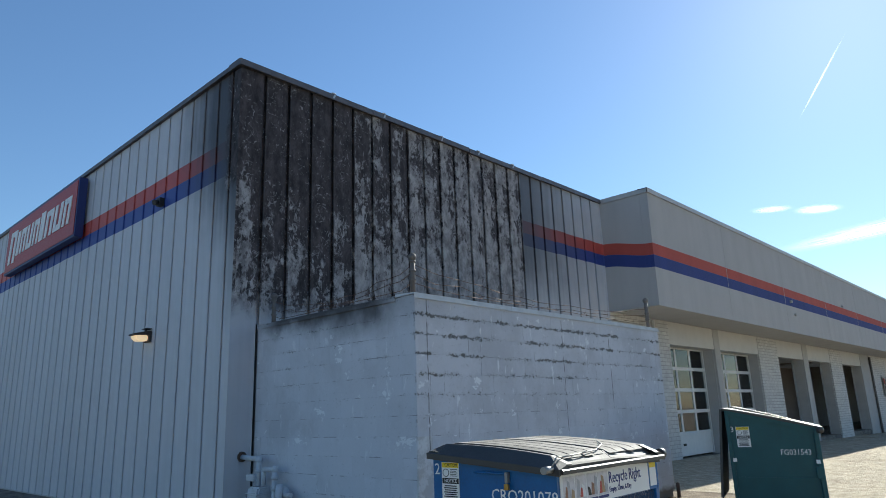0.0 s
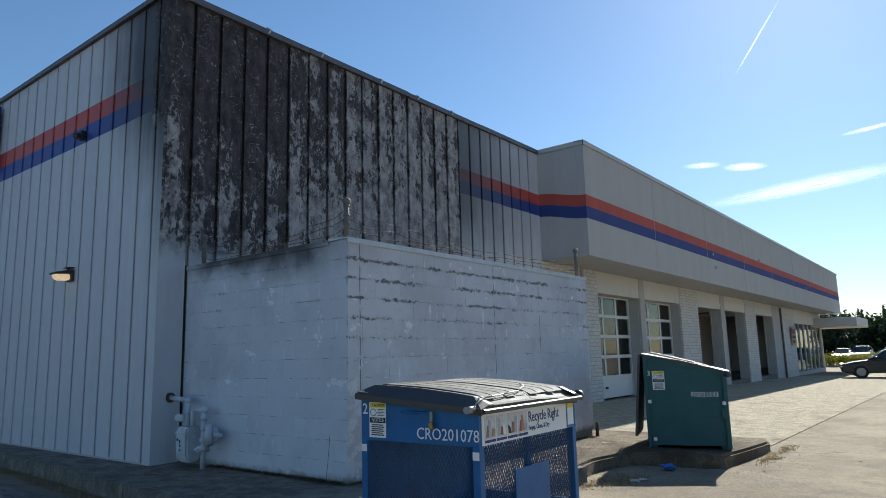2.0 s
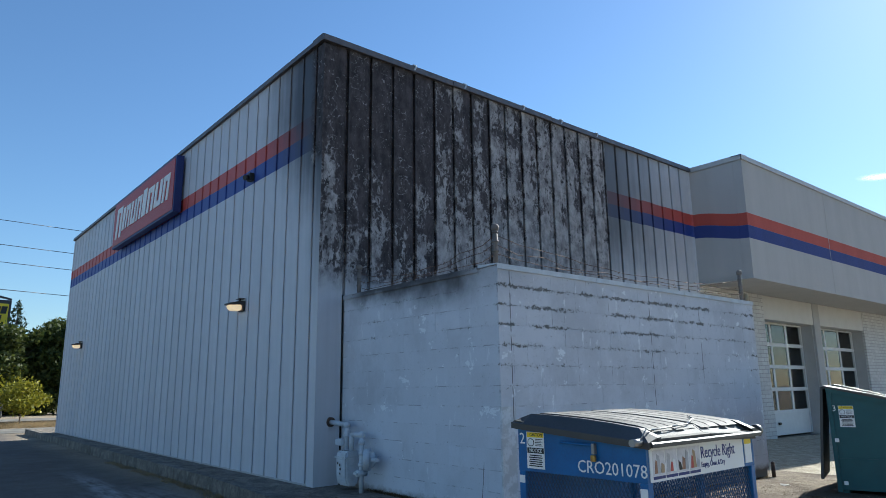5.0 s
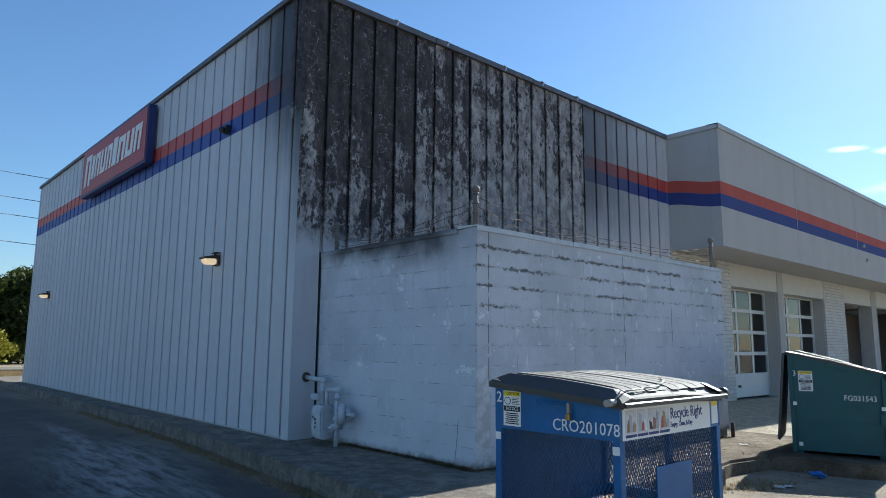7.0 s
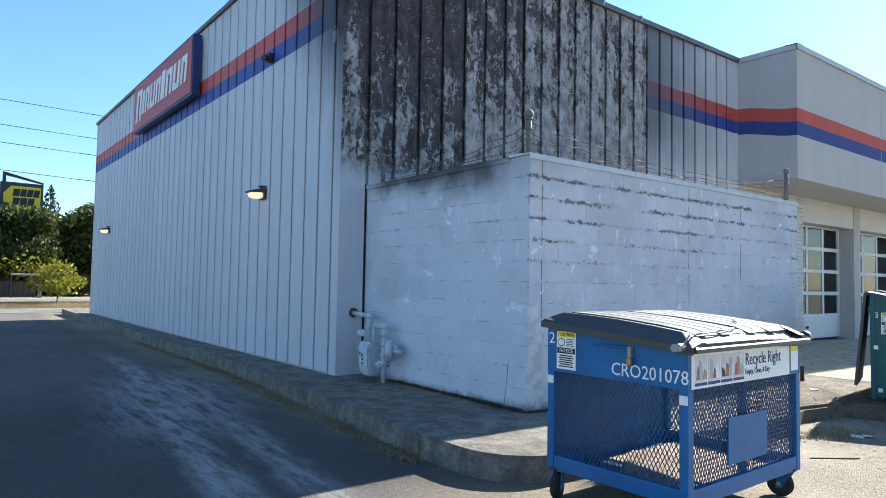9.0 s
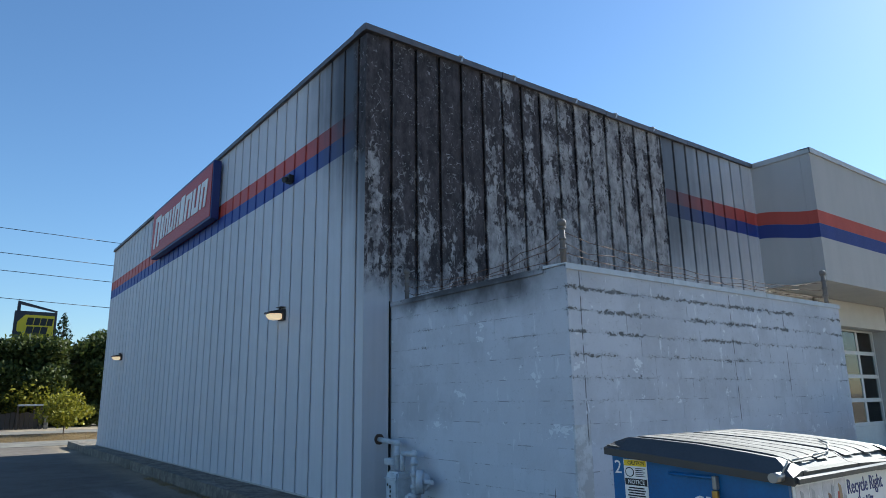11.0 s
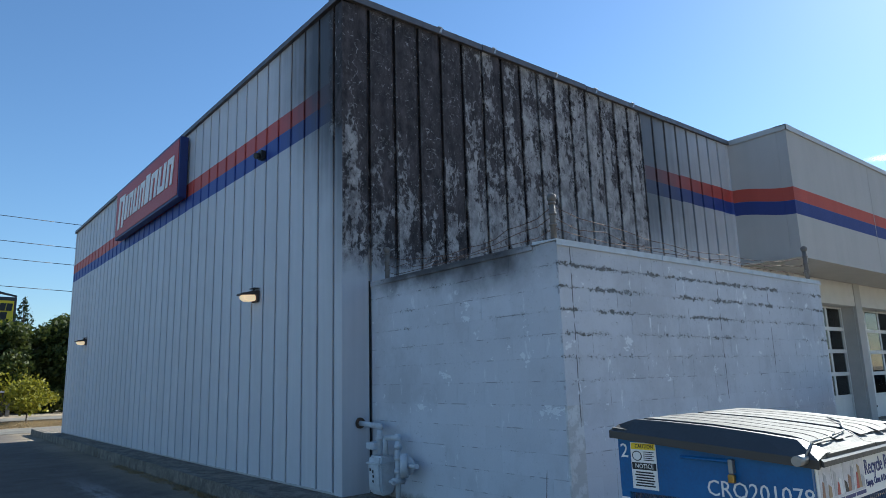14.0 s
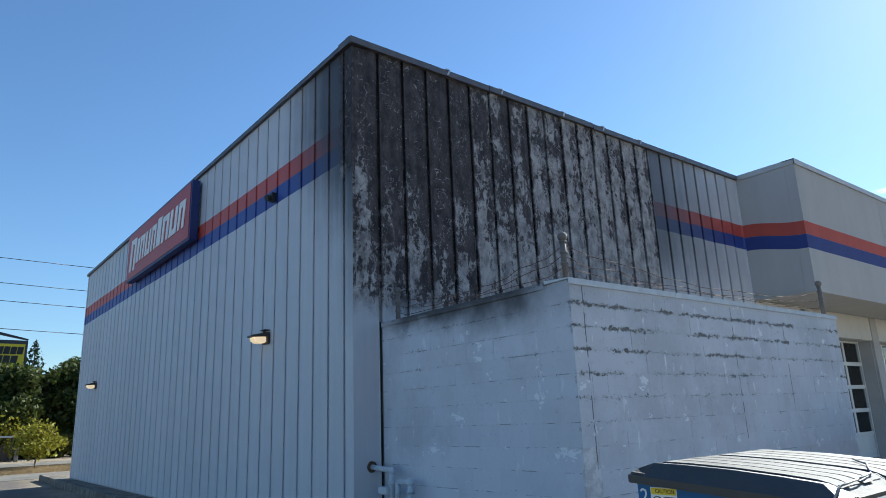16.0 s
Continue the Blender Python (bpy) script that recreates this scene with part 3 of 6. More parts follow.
def rod(bm, a, b, r, seg=12, r2=None):
    a, b = Vector(a), Vector(b)
    m = Matrix.Translation((a + b) / 2) @ (b - a).to_track_quat("Z", "Y").to_matrix().to_4x4()
    made = bmesh.ops.create_cone(bm, cap_ends=True, segments=seg, radius1=r, radius2=r if r2 is None else r2, depth=(b - a).length, matrix=m)["verts"]
    for f in {f for v in made for f in v.link_faces}:
        f.smooth = len(f.verts) == 4
    return bm


def ball(bm, c, r, squash=(1, 1, 1), seg=12):
    made = bmesh.ops.create_uvsphere(bm, u_segments=seg, v_segments=seg // 2 + 2, radius=r, matrix=Matrix.LocRotScale(c, None, squash))["verts"]
    for f in {f for v in made for f in v.link_faces}:
        f.smooth = True
    return bm


def prism(bm, profile, a, b, axis="x"):
    """A straight bar of the given profile (pairs), between a and b along an axis."""
    place = {"x": lambda u, v, s: (s, u, v), "y": lambda u, v, s: (u, s, v), "z": lambda u, v, s: (u, v, s)}[axis]
    n = len(profile)
    lo, hi = ([bm.verts.new(place(u, v, s)) for u, v in profile] for s in (a, b))
    for i in range(n):
        bm.faces.new((lo[i], lo[(i + 1) % n], hi[(i + 1) % n], hi[i]))
    bm.faces.new(lo)
    bm.faces.new(hi)
    bmesh.ops.recalc_face_normals(bm, faces=bm.faces[:])
    return bm


def B():
    return bmesh.new()


def mesh_of(name, bm, material):
    me = bpy.data.meshes.new(name)
    bm.to_mesh(me)
    bm.free()
    me.materials.append(material)
    return me


def part(name, bm, material, parent, label=""):
    ob = new(name, mesh_of(name, bm, material))
    ob.parent = parent
    return tagged(ob, label)


def piece(name, me, parent, m=None):
    ob = new(name, me)
    ob.parent = parent
    if m is not None:
        ob.matrix_basis = m
    return ob


def thing(name, m, label, category, group="", kind=""):
    ob = new(name)
    ob.empty_display_size = 0.2
    ob.matrix_basis = m
    return tagged(ob, label, category, group, kind)


def solid(name, bm, material, label, category="", kind="structure", group=""):
    return tagged(new(name, mesh_of(name, bm, material)), label, category, group, kind)


def lettering(name, text, size, m, material, parent, label="", squeeze=1.0):
    cu = bpy.data.curves.new(name, "FONT")
    cu.body, cu.size, cu.extrude, cu.align_x, cu.align_y = text, size, 0.0012, "LEFT", "CENTER"
    cu.resolution_u = 2
    tmp = bpy.data.objects.new("tmp", cu)
    me = bpy.data.meshes.new_from_object(tmp)
    bpy.data.objects.remove(tmp)
    me.materials.append(material)
    ob = new(name, me)
    ob.parent = parent
    ob.matrix_basis = m @ Matrix.Diagonal((squeeze, 1, 1, 1))
    return tagged(ob, label)


def raw(name, verts, faces, material, smooth=False):
    me = bpy.data.meshes.new(name)
    me.from_pydata(verts, [], faces)
    me.materials.append(material)
    if smooth:
        me.shade_smooth()
    return me


# ---------------------------------------------------------------- ground
def build_ground():
    bm = B()
    xs = [-1500, -60, -20, -9, -6, -4, -3, -2, -1, 0, 0.5, 1.5, 2.5, 3.5, 4.5, 6, 7, 9, 12, 16, 24, 40, 50, 80, 1500]
    ys = [-1500, -60, -20, -12, -9, -8, -7, -6, -5, -4, -3, -2, 0, 3, 6, 10, 16, 20, 24, 34, 60, 1500]
    grid = [[bm.verts.new((x, y, gz(x))) for y in ys] for x in xs]
    for i in range(len(xs) - 1):
        for j in range(len(ys) - 1):
            bm.faces.new((grid[i][j], grid[i + 1][j], grid[i + 1][j + 1], grid[i][j + 1]))
    solid("ground", bm, M_ASPHALT, "worn grey asphalt car park with cracks and chalky stains", "ground")


def slab_poly(bm, pts, z0, z1, edge=0.02):
    """A slab from a plan outline with a softened upper edge."""
    base = [bm.verts.new((x, y, z0)) for x, y in pts]
    f = bm.faces.new(base)
    up = bmesh.ops.extrude_face_region(bm, geom=[f])
    top = [v for v in up["geom"] if isinstance(v, bmesh.types.BMVert)]
    for v in top:
        v.co.z = z1
    edges = [e for e in up["geom"] if isinstance(e, bmesh.types.BMEdge)]
    bmesh.ops.recalc_face_normals(bm, faces=bm.faces[:])
    bmesh.ops.bevel(bm, geom=edges, offset=edge, segments=2, affect="EDGES")


def tilt(bm, level, top):
    """Lets a slab's top follow a sloping level."""
    for v in bm.verts:
        if v.co.z > top - 0.06:
            v.co.z += level(v.co.x) - top
        else:
            v.co.z += min(level(v.co.x) - top, 0) - 0.05


def kerb_x(y):
    """The outer edge of the sidewalk beside the long wall."""
    return -0.98 + 0.075 * (y + 3.2) if y < 2 else -0.59 + 0.012 * (y - 2)


def build_sidewalk():
    walk_top = 0.13
    # rounded corner from the long side to the short side
    arc = []
    for i in range(9):
        a = math.pi + i / 8 * math.pi / 2
        arc.append((-0.98 + 0.55 + 0.55 * math.cos(a), -3.72 + 0.55 * math.sin(a)))
    outer = [(kerb_x(19.6), 19.6), (kerb_x(9), 9.0), (kerb_x(2), 2.0), (kerb_x(-1), -1.0), (kerb_x(-3.2), -3.2)] + arc + [(2.7, -4.42)]
    inset = 0.16
    inner = [(kerb_x(19.6) + inset, 19.6 - inset), (kerb_x(9) + inset, 9.0), (kerb_x(2) + inset, 2.0), (kerb_x(-1) + inset, -1.0), (kerb_x(-3.2) + inset, -3.2)]
    inner += [(x + inset * (1 - i / 8), y + inset * i / 8) for i, (x, y) in enumerate(arc)] + [(2.7, -4.42 + inset)]
    bm = B()
    slab_poly(bm, inner + [(2.7, 0.4), (0.6, 0.4), (0.6, 19.4)], GZ - 0.05, walk_top, 0.004)
    tilt(bm, walk_z, walk_top)
    sidewalk = solid("pavement_1", bm, M_WALK, "grey concrete sidewalk along the metal wall", "sidewalk")
    bm = B()
    # the kerb in lengths with open joints
    n = len(outer)
    for i in range(n - 1):
        o0, o1, i0, i1 = (Vector((*p, 0)) for p in (outer[i], outer[i + 1], inner[i], inner[i + 1]))
        length = (o1 - o0).length
        cuts = max(1, round(length / 2.4))
        for k in range(cuts):
            a, b = k / cuts + 0.006 / length, (k + 1) / cuts - 0.006 / length
            quad = [o0.lerp(o1, a), o0.lerp(o1, b), i0.lerp(i1, b), i0.lerp(i1, a)]
            if length < 0.3:
                quad = [o0, o1, i1, i0]
            vs = [bm.verts.new((q.x - (0.012 if j < 2 else 0), q.y, GZ - 0.05)) for j, q in enumerate(quad)]
            ws = [bm.verts.new((q.x, q.y, walk_top + 0.004)) for q in quad]
            bm.faces.new(ws)
            for j in range(4):
                bm.faces.new((vs[j], vs[(j + 1) % 4], ws[(j + 1) % 4], ws[j]))
    bmesh.ops.recalc_face_normals(bm, faces=bm.faces[:])
    tilt(bm, walk_z, walk_top)
    for v in bm.verts:
        if v.co.z > 0.02:
            v.co.z += 0.004
    solid("kerb_1", bm, M_KERB, "worn concrete kerb with open joints", "kerb")
    bm = B()
    pad = [(2.712, 0.4), (2.712, -4.30), (3.4, -4.18), (4.25, -4.25), (4.42, -5.15), (4.58, -5.37), (5.5, -5.44), (6.5, -5.48), (6.85, -5.38), (6.9, -4.4), (6.9, -3.0), (6.9, 0.4)]
    slab_poly(bm, pad, GZ - 0.15, 0.127, 0.035)
    tilt(bm, walk_z, 0.127)
    bmesh.ops.triangulate(bm, faces=[f for f in bm.faces if len(f.verts) > 4])
    solid("pavement_2", bm, M_PAD, "raised concrete bin pad with crumbling edges", "sidewalk")
    # apron: rises from the car park to the thresholds
    bm = B()
    xs = [6.72, 7.6, 9, 11, 12.8, 16, 20, 25, 30, 36, 42, 49, 53]
    fr = [0.0, 0.15, 0.4, 0.7, 1.0]
    grid = []
    for x in xs:
        y0 = -5.35 - 0.015 * (x - 7)
        grid.append([bm.verts.new((x, y0 + (0.05 - y0) * t, gz(x) + 0.012 + (sill(x) - gz(x) - 0.012) * ease(t, 0.1, 1.0))) for t in fr])
    for i in range(len(xs) - 1):
        for k in range(len(fr) - 1):
            bm.faces.new((grid[i][k], grid[i + 1][k], grid[i + 1][k + 1], grid[i][k + 1]))
    low = [bm.verts.new((g_[0].co.x, g_[0].co.y, g_[0].co.z - 0.1)) for g_ in grid]
    for i in range(len(xs) - 1):
        bm.faces.new((low[i], low[i + 1], grid[i + 1][0], grid[i][0]))
    bmesh.ops.recalc_face_normals(bm, faces=bm.faces[:])
    solid("pavement_3", bm, M_APRON, "pale sunlit concrete apron before the service bays", "pavement")
    bm = B()
    slab_poly(bm, [(-40, 20.6), (12, 20.8), (12, 24.4), (-40, 24.2)], GZ - 0.05, GZ + 0.01, 0.004)
    slab_poly(bm, [(-60, 28.6), (60, 28.8), (60, 36.5), (-60, 36.5)], GZ - 0.05, GZ + 0.012, 0.004)
    solid("road", bm, M_ROAD, "pale asphalt road behind the building", "road")


# ---------------------------------------------------------------- metal building
TOP = 6.35
LEN_L, X_JOIN, X_END, Y_FAS, Y_BAY = 16.54, 9.80, 49.4, -1.26, 0.0
PITCH = 0.4064


def panel_mesh(width, z0, z1):
    """One steel panel in the xz plane, facing -y: a flat pan with rolled edges and a deep open joint."""
    prof = [(0.0, 0.0), (width - 0.088, 0.0), (width - 0.082, -0.007), (width - 0.072, 0.0), (width - 0.086, 0.054), (width - 0.010, 0.054), (width - 0.026, 0.0), (width - 0.020, -0.007), (width - 0.008, 0.0), (width, 0.0)]
    verts = [(u, v, z) for z in (z0, z1) for u, v in prof]
    n = len(prof)
    faces = [(i, i + 1, n + i + 1, n + i) for i in range(n - 1)]
    return raw("metal_panel", verts, faces, M_SIDING)


def build_shell():
    shop = thing("auto_shop", pose(0, 0, 0), "long single-storey grey metal-clad tyre shop with a burnt corner", "building", kind="structure")
    bm = B()
    box(bm, 0.06, 0.26, 0.06, LEN_L, 0.0, TOP - 0.03)
    wall_l = part("metal_wall", bm, M_DARKIN, shop, "white ribbed steel wall with red and blue stripes")
    bm = B()
    box(bm, 0.265, X_JOIN, 0.06, 0.26, 0.0, TOP - 0.03)
    wall_r = part("metal_wall", bm, M_DARKIN, shop, "ribbed steel wall charred black and ash grey")
    # back and far end walls close the building
    bm = B()
    box(bm, 0.265, X_END, LEN_L - 0.2, LEN_L, 0.0, TOP - 0.03)
    part("rear_wall", bm, M_PIER, shop)
    bm = B()
    box(bm, X_END - 0.2, X_END, Y_BAY + 0.2, LEN_L - 0.205, 0.0, TOP - 0.03)
    part("end_wall", bm, M_PIER, shop)
    bm = B()
    box(bm, 0.27, X_JOIN - 0.02, 0.27, LEN_L - 0.21, TOP - 0.25, TOP - 0.12)
    box(bm, X_JOIN + 0.22, X_END - 0.22, Y_FAS + 0.21, LEN_L - 0.21, TOP - 0.25, TOP - 0.12)
    part("roof", bm, M_ROOF, shop)
    # partition that closes off the bays, set close in so their interiors look lighter
    bm = B()
    box(bm, X_JOIN + 0.3, X_END - 0.22, 3.6, 3.75, -0.5, TOP - 0.3)
    box(bm, X_JOIN + 0.21, X_JOIN + 0.29, Y_BAY + 0.45, LEN_L - 0.25, 0.0, TOP - 0.3)
    part("partition", bm, M_DARKIN, shop)
    bm = B()
    box(bm, X_JOIN + 0.21, X_END - 0.22, Y_BAY + 0.06, 3.595, -0.5, -0.02)
    part("bay_floor", bm, M_KERB, shop)
    bm = B()
    box(bm, X_JOIN + 0.21, X_END - 0.22, Y_BAY + 0.3, 3.59, 4.2, 4.3)
    part("bay_ceiling", bm, M_DARKIN, shop)
    # coping
    bm = B()
    prism(bm, [(-0.055, TOP - 0.07), (-0.05, TOP + 0.012), (0.0, TOP + 0.03), (0.30, TOP + 0.03), (0.30, TOP - 0.05), (-0.035, TOP - 0.07)], 0.0, LEN_L + 0.03, "y")
    part("coping", bm, M_COPING, shop, "dull grey sheet-metal coping")
    for k in range(4):
        a, b = -0.05 + k * 2.46, -0.05 + (k + 1) * 2.46 - 0.012
        bm = B()
        dz = (0.0, 0.006, -0.004, 0.003)[k]
        prism(bm, [(-0.06, TOP - 0.075 + dz), (-0.055, TOP + 0.02 + dz), (0.0, TOP + 0.036 + dz), (0.28, TOP + 0.034 + dz), (0.28, TOP - 0.04), (-0.04, TOP - 0.075 + dz)], a, min(b, X_JOIN - 0.005), "x")
        part("coping", bm, M_COPING, shop, "smoke-blackened buckled metal coping")
    # pale metal slivers added for the bright glints at kinks in the coping
    for x in (1.55, 2.62, 4.05, 5.1, 6.2):
        bm = B()
        box(bm, x, x + 0.07, -0.066, 0.05, TOP + 0.022, TOP + 0.040, 0.004)
        prism(bm, [(x + 0.01, TOP - 0.06), (x + 0.05, TOP + 0.03), (x + 0.08, TOP + 0.03), (x + 0.05, TOP - 0.05)], -0.067, -0.061, "y")
        part("coping_glint", bm, M_FLASH, shop, "pale metal sliver added for a glint on the coping")
    # corner trim
    bm = B()
    prism(bm, [(-0.012, 0.165), (-0.012, -0.012), (0.185, -0.012), (0.185, -0.004), (-0.002, -0.004), (-0.002, 0.165)], 0.125, TOP - 0.1, "z")
    part("corner_trim", bm, M_SIDING, shop)
    bm = B()
    box(bm, -0.012, 0.05, LEN_L - 0.12, LEN_L + 0.005, 0.12, TOP - 0.09, 0.006)
    part("corner_trim", bm, M_SIDING, shop)
    # black strip in place of the shaded gap between metal wall and annex
    part("gap_strip", box(B(), 0.366, 0.382, -0.012, 0.05, 0.12, 2.60), M_BLACK, shop, "black strip for the dark gap between metal wall and annex")
    # base flashing
    bm = B()
    box(bm, -0.012, 0.05, 0.17, LEN_L - 0.12, 0.10, 0.15, 0.004)
    part("base_flashing", bm, M_COPING_PALE, shop)
    return shop, wall_l, wall_r


def build_fascia(shop):
    bm = B()
    prism(bm, [(Y_FAS, 3.58), (Y_FAS, TOP), (Y_FAS + 0.2, TOP), (Y_FAS + 0.2, 3.70), (Y_BAY + 0.02, 3.70), (Y_BAY + 0.02, 3.60)], X_JOIN, X_END, "x")
    box(bm, X_JOIN, X_JOIN + 0.2, Y_FAS + 0.203, 0.02, 3.58, TOP)
    box(bm, X_END - 0.2, X_END, Y_FAS + 0.203, 0.02, 3.58, TOP)
    fas = part("fascia", bm, M_STUCCO, shop, "grey stucco fascia with red and blue stripes")
    bm = B()
    prism(bm, [(Y_FAS - 0.035, TOP - 0.09), (Y_FAS - 0.035, TOP + 0.02), (Y_FAS + 0.22, TOP + 0.03), (Y_FAS + 0.22, TOP + 0.004), (Y_FAS - 0.01, TOP + 0.004), (Y_FAS - 0.01, TOP - 0.09)], X_JOIN - 0.035, X_END + 0.03, "x")
    prism(bm, [(X_JOIN - 0.035, TOP - 0.09), (X_JOIN - 0.035, TOP + 0.024), (X_JOIN + 0.22, TOP + 0.032), (X_JOIN + 0.22, TOP + 0.006), (X_JOIN - 0.006, TOP + 0.006), (X_JOIN - 0.006, TOP - 0.09)], Y_FAS - 0.03, -0.02, "y")
    part("coping", bm, M_COPING_PALE, shop, "pale sheet-metal coping")
    # control joints and small fittings on the render
    for x in (14.2, 19.1, 24.0, 28.9, 33.8, 38.7, 43.6):
        bm = B()
        box(bm, x, x + 0.018, Y_FAS - 0.004, Y_FAS + 0.01, 3.585, TOP - 0.1)
        part("joint_strip", bm, M_PIER, fas)
    for x, z in ((19.6, 4.62), (19.9, 4.2), (26.5, 5.1), (37.0, 4.55)):
        bm = B()
        rod(bm, (x, Y_FAS + 0.01, z), (x, Y_FAS - 0.07, z), 0.05)
        part("wall_fitting", bm, M_PIER, fas, "small grey round fitting")
    return fas


def bay_door(shop, x0, x1, top):
    """A closed sectional door: one solid panel below four glazed sections."""
    y, z0 = 0.38, sill(x0)
    door = part("bay_door", box(B(), x0, x0 + 0.06, y - 0.02, y + 0.04, z0, top), M_TRIMW, shop, "white sectional garage door with glass panes")
    part("stile", box(B(), x1 - 0.06, x1, y - 0.02, y + 0.04, z0, top), M_TRIMW, door)
    h = (top - z0) / 5
    part("solid_panel", box(B(), x0 + 0.062, x1 - 0.062, y, y + 0.03, z0, z0 + h - 0.01, 0.008), M_TRIMW, door)
    cols = 3
    w = (x1 - x0 - 0.12) / cols
    for r in range(1, 5):
        za = z0 + r * h
        part("rail", box(B(), x0 + 0.062, x1 - 0.062, y - 0.012, y + 0.035, za - 0.045, za + 0.05, 0.006), M_TRIMW, door)
        for c in range(cols):
            xa = x0 + 0.06 + c * w
            if c:
                part("muntin", box(B(), xa - 0.05, xa + 0.05, y - 0.008, y + 0.03, za + 0.052, za + h - 0.047), M_TRIMW, door)
            pane = part("pane", box(B(), xa + 0.051, xa + w - 0.051, y + 0.008, y + 0.014, za + 0.052, za + h - 0.047), M_GLASS, door)
            pane.visible_shadow = False
    part("rail", box(B(), x0 + 0.062, x1 - 0.062, y - 0.012, y + 0.035, top - 0.045, top, 0.006), M_TRIMW, door)
    part("handle", box(B(), x0 + 0.9, x0 + 1.0, y - 0.05, y, z0 + 0.27, z0 + 0.33, 0.01), M_BLACK, door)


def open_bay(shop, x0, x1, top):
    """An open bay: guide rails down both jambs and the raised door seen as a dark edge."""
    y = 0.38
    part("door_track", box(B(), x1 - 0.10, x1 - 0.045, y, y + 0.06, sill(x0), top), M_FLASH, shop, "galvanised door track")
    part("door_track", box(B(), x0 + 0.045, x0 + 0.10, y, y + 0.06, sill(x0), top), M_FLASH, shop)
    part("raised_door", box(B(), x0 + 0.06, x1 - 0.06, y + 0.2, y + 2.9, top + 0.12, top + 0.17), M_TRIMW, shop)


def build_bays(shop):
    top, head = 2.98, 3.598
    depth = (Y_BAY, Y_BAY + 0.42)
    # solid pieces of the front wall: x0, x1, material
    walls = [(X_JOIN + 0.004, 12.85, M_BRICK), (15.88, 16.31, M_PIER), (19.69, 21.67, M_BRICK), (24.71, 25.35, M_PIER), (28.62, 30.58, M_BRICK), (34.15, 35.95, M_PIER), (36.0, 39.75, M_BRICK)]
    for x0, x1, m in walls:
        name, label = ("brick_wall", "white painted brick") if m is M_BRICK else ("pier", "plain grey rendered pier")
        part(name, box(B(), x0, x1, depth[0], depth[1], -0.6, head, 0.008), m, shop, label)
    bays = [(12.85, 15.88), (16.31, 19.69), (21.67, 24.71), (25.35, 28.62), (30.58, 34.15)]
    for i, (x0, x1) in enumerate(bays):
        part("header", box(B(), x0 + 0.002, x1 - 0.002, depth[0] + 0.015, depth[1] - 0.06, top, head - 0.002, 0.006), M_HEADER, shop, "white header panel")
        # the recess lining
        part("jamb", box(B(), x1 - 0.035, x1 - 0.002, depth[0] + 0.06, depth[1] + 0.02, -0.4, top), M_PIER, shop)
        if i < 2:
            bay_door(shop, x0 + 0.06, x1 - 0.04, top - 0.005)
        else:
            open_bay(shop, x0, x1, top)
    # white pipe beside the first bay
    part("conduit", rod(B(), (11.9, Y_BAY - 0.05, sill(12)), (11.9, Y_BAY - 0.05, 3.55), 0.045), M_TRIMW, shop, "white painted pipe")
    # downpipe
    bm = B()
    rod(bm, (35.97, Y_BAY - 0.06, -0.3), (35.97, Y_BAY - 0.06, 3.5), 0.05)
    part("downpipe", bm, M_POST, shop, "thin grey downpipe")
    # show windows
    x0, x1, z0, z1 = 39.75, 48.6, -0.1, 2.76
    part("window_sill", box(B(), x0, x1, Y_BAY - 0.02, Y_BAY + 0.3, -0.7, z0, 0.008), M_PIER, shop)
    part("header", box(B(), x0, X_END - 0.2, Y_BAY + 0.005, Y_BAY + 0.3, z1, head - 0.002), M_HEADER, shop, "white header panel")
    n = 6
    w = (x1 - x0) / n
    for i in range(n + 1):
        xa = x0 + i * w
        part("mullion", box(B(), xa - 0.04, xa + 0.04, Y_BAY + 0.02, Y_BAY + 0.16, z0, z1, 0.006), M_FLASH, shop)
        if i < n:
            p = part("show_window", box(B(), xa + 0.042, xa + w - 0.042, Y_BAY + 0.08, Y_BAY + 0.09, z0, z1), M_GLASS, shop, "tall plate-glass shop window")
            p.visible_shadow = False
    part("end_pier", box(B(), x1 + 0.042, X_END - 0.21, Y_BAY, Y_BAY + 0.3, -0.7, z1 - 0.004, 0.008), M_PIER, shop)
    # entrance canopy beyond the fascia
    bm = B()
    box(bm, 46.2, 52.5, -2.5, 0.4, 2.62, 3.22, 0.02)
    part("canopy", bm, M_HEADER, shop, "flat white entrance canopy")
    # sagging banner on the brick beside the windows
    def cloth(bm, u0, u1, w0, w1, lift, nu, nw):
        g_ = [[bm.verts.new((38.15 + u * 1.35, -0.07 - lift - 0.05 * abs(noise.noise(Vector((u * 3, w * 3, 0)))), 1.50 + w * 1.12 - 0.16 * math.sin(math.pi * u) * w)) for w in (w0 + (w1 - w0) * q / nw for q in range(nw + 1))] for u in (u0 + (u1 - u0) * q / nu for q in range(nu + 1))]
        for r0, r1 in zip(g_, g_[1:]):
            for q in range(nw):
                bm.faces.new((r0[q], r1[q], r1[q + 1], r0[q + 1]))
        bmesh.ops.solidify(bm, geom=bm.faces[:], thickness=0.008)
        return bm

    ban = part("banner", cloth(B(), 0, 1, 0, 1, 0.0, 12, 10), M_LITTER, shop, "sagging white banner with dark and red print")
    for u0, u1, w0, w1, m in ((0.06, 0.30, 0.62, 0.92, M_PHOTO_B), (0.36, 0.52, 0.66, 0.92, M_BLACK), (0.60, 0.92, 0.62, 0.90, M_PHOTO_B), (0.08, 0.90, 0.36, 0.52, M_BLACK), (0.16, 0.62, 0.10, 0.24, M_BLACK)):
        part("print_bar", cloth(B(), u0, u1, w0, w1, 0.012, 6, 3), m, ban)


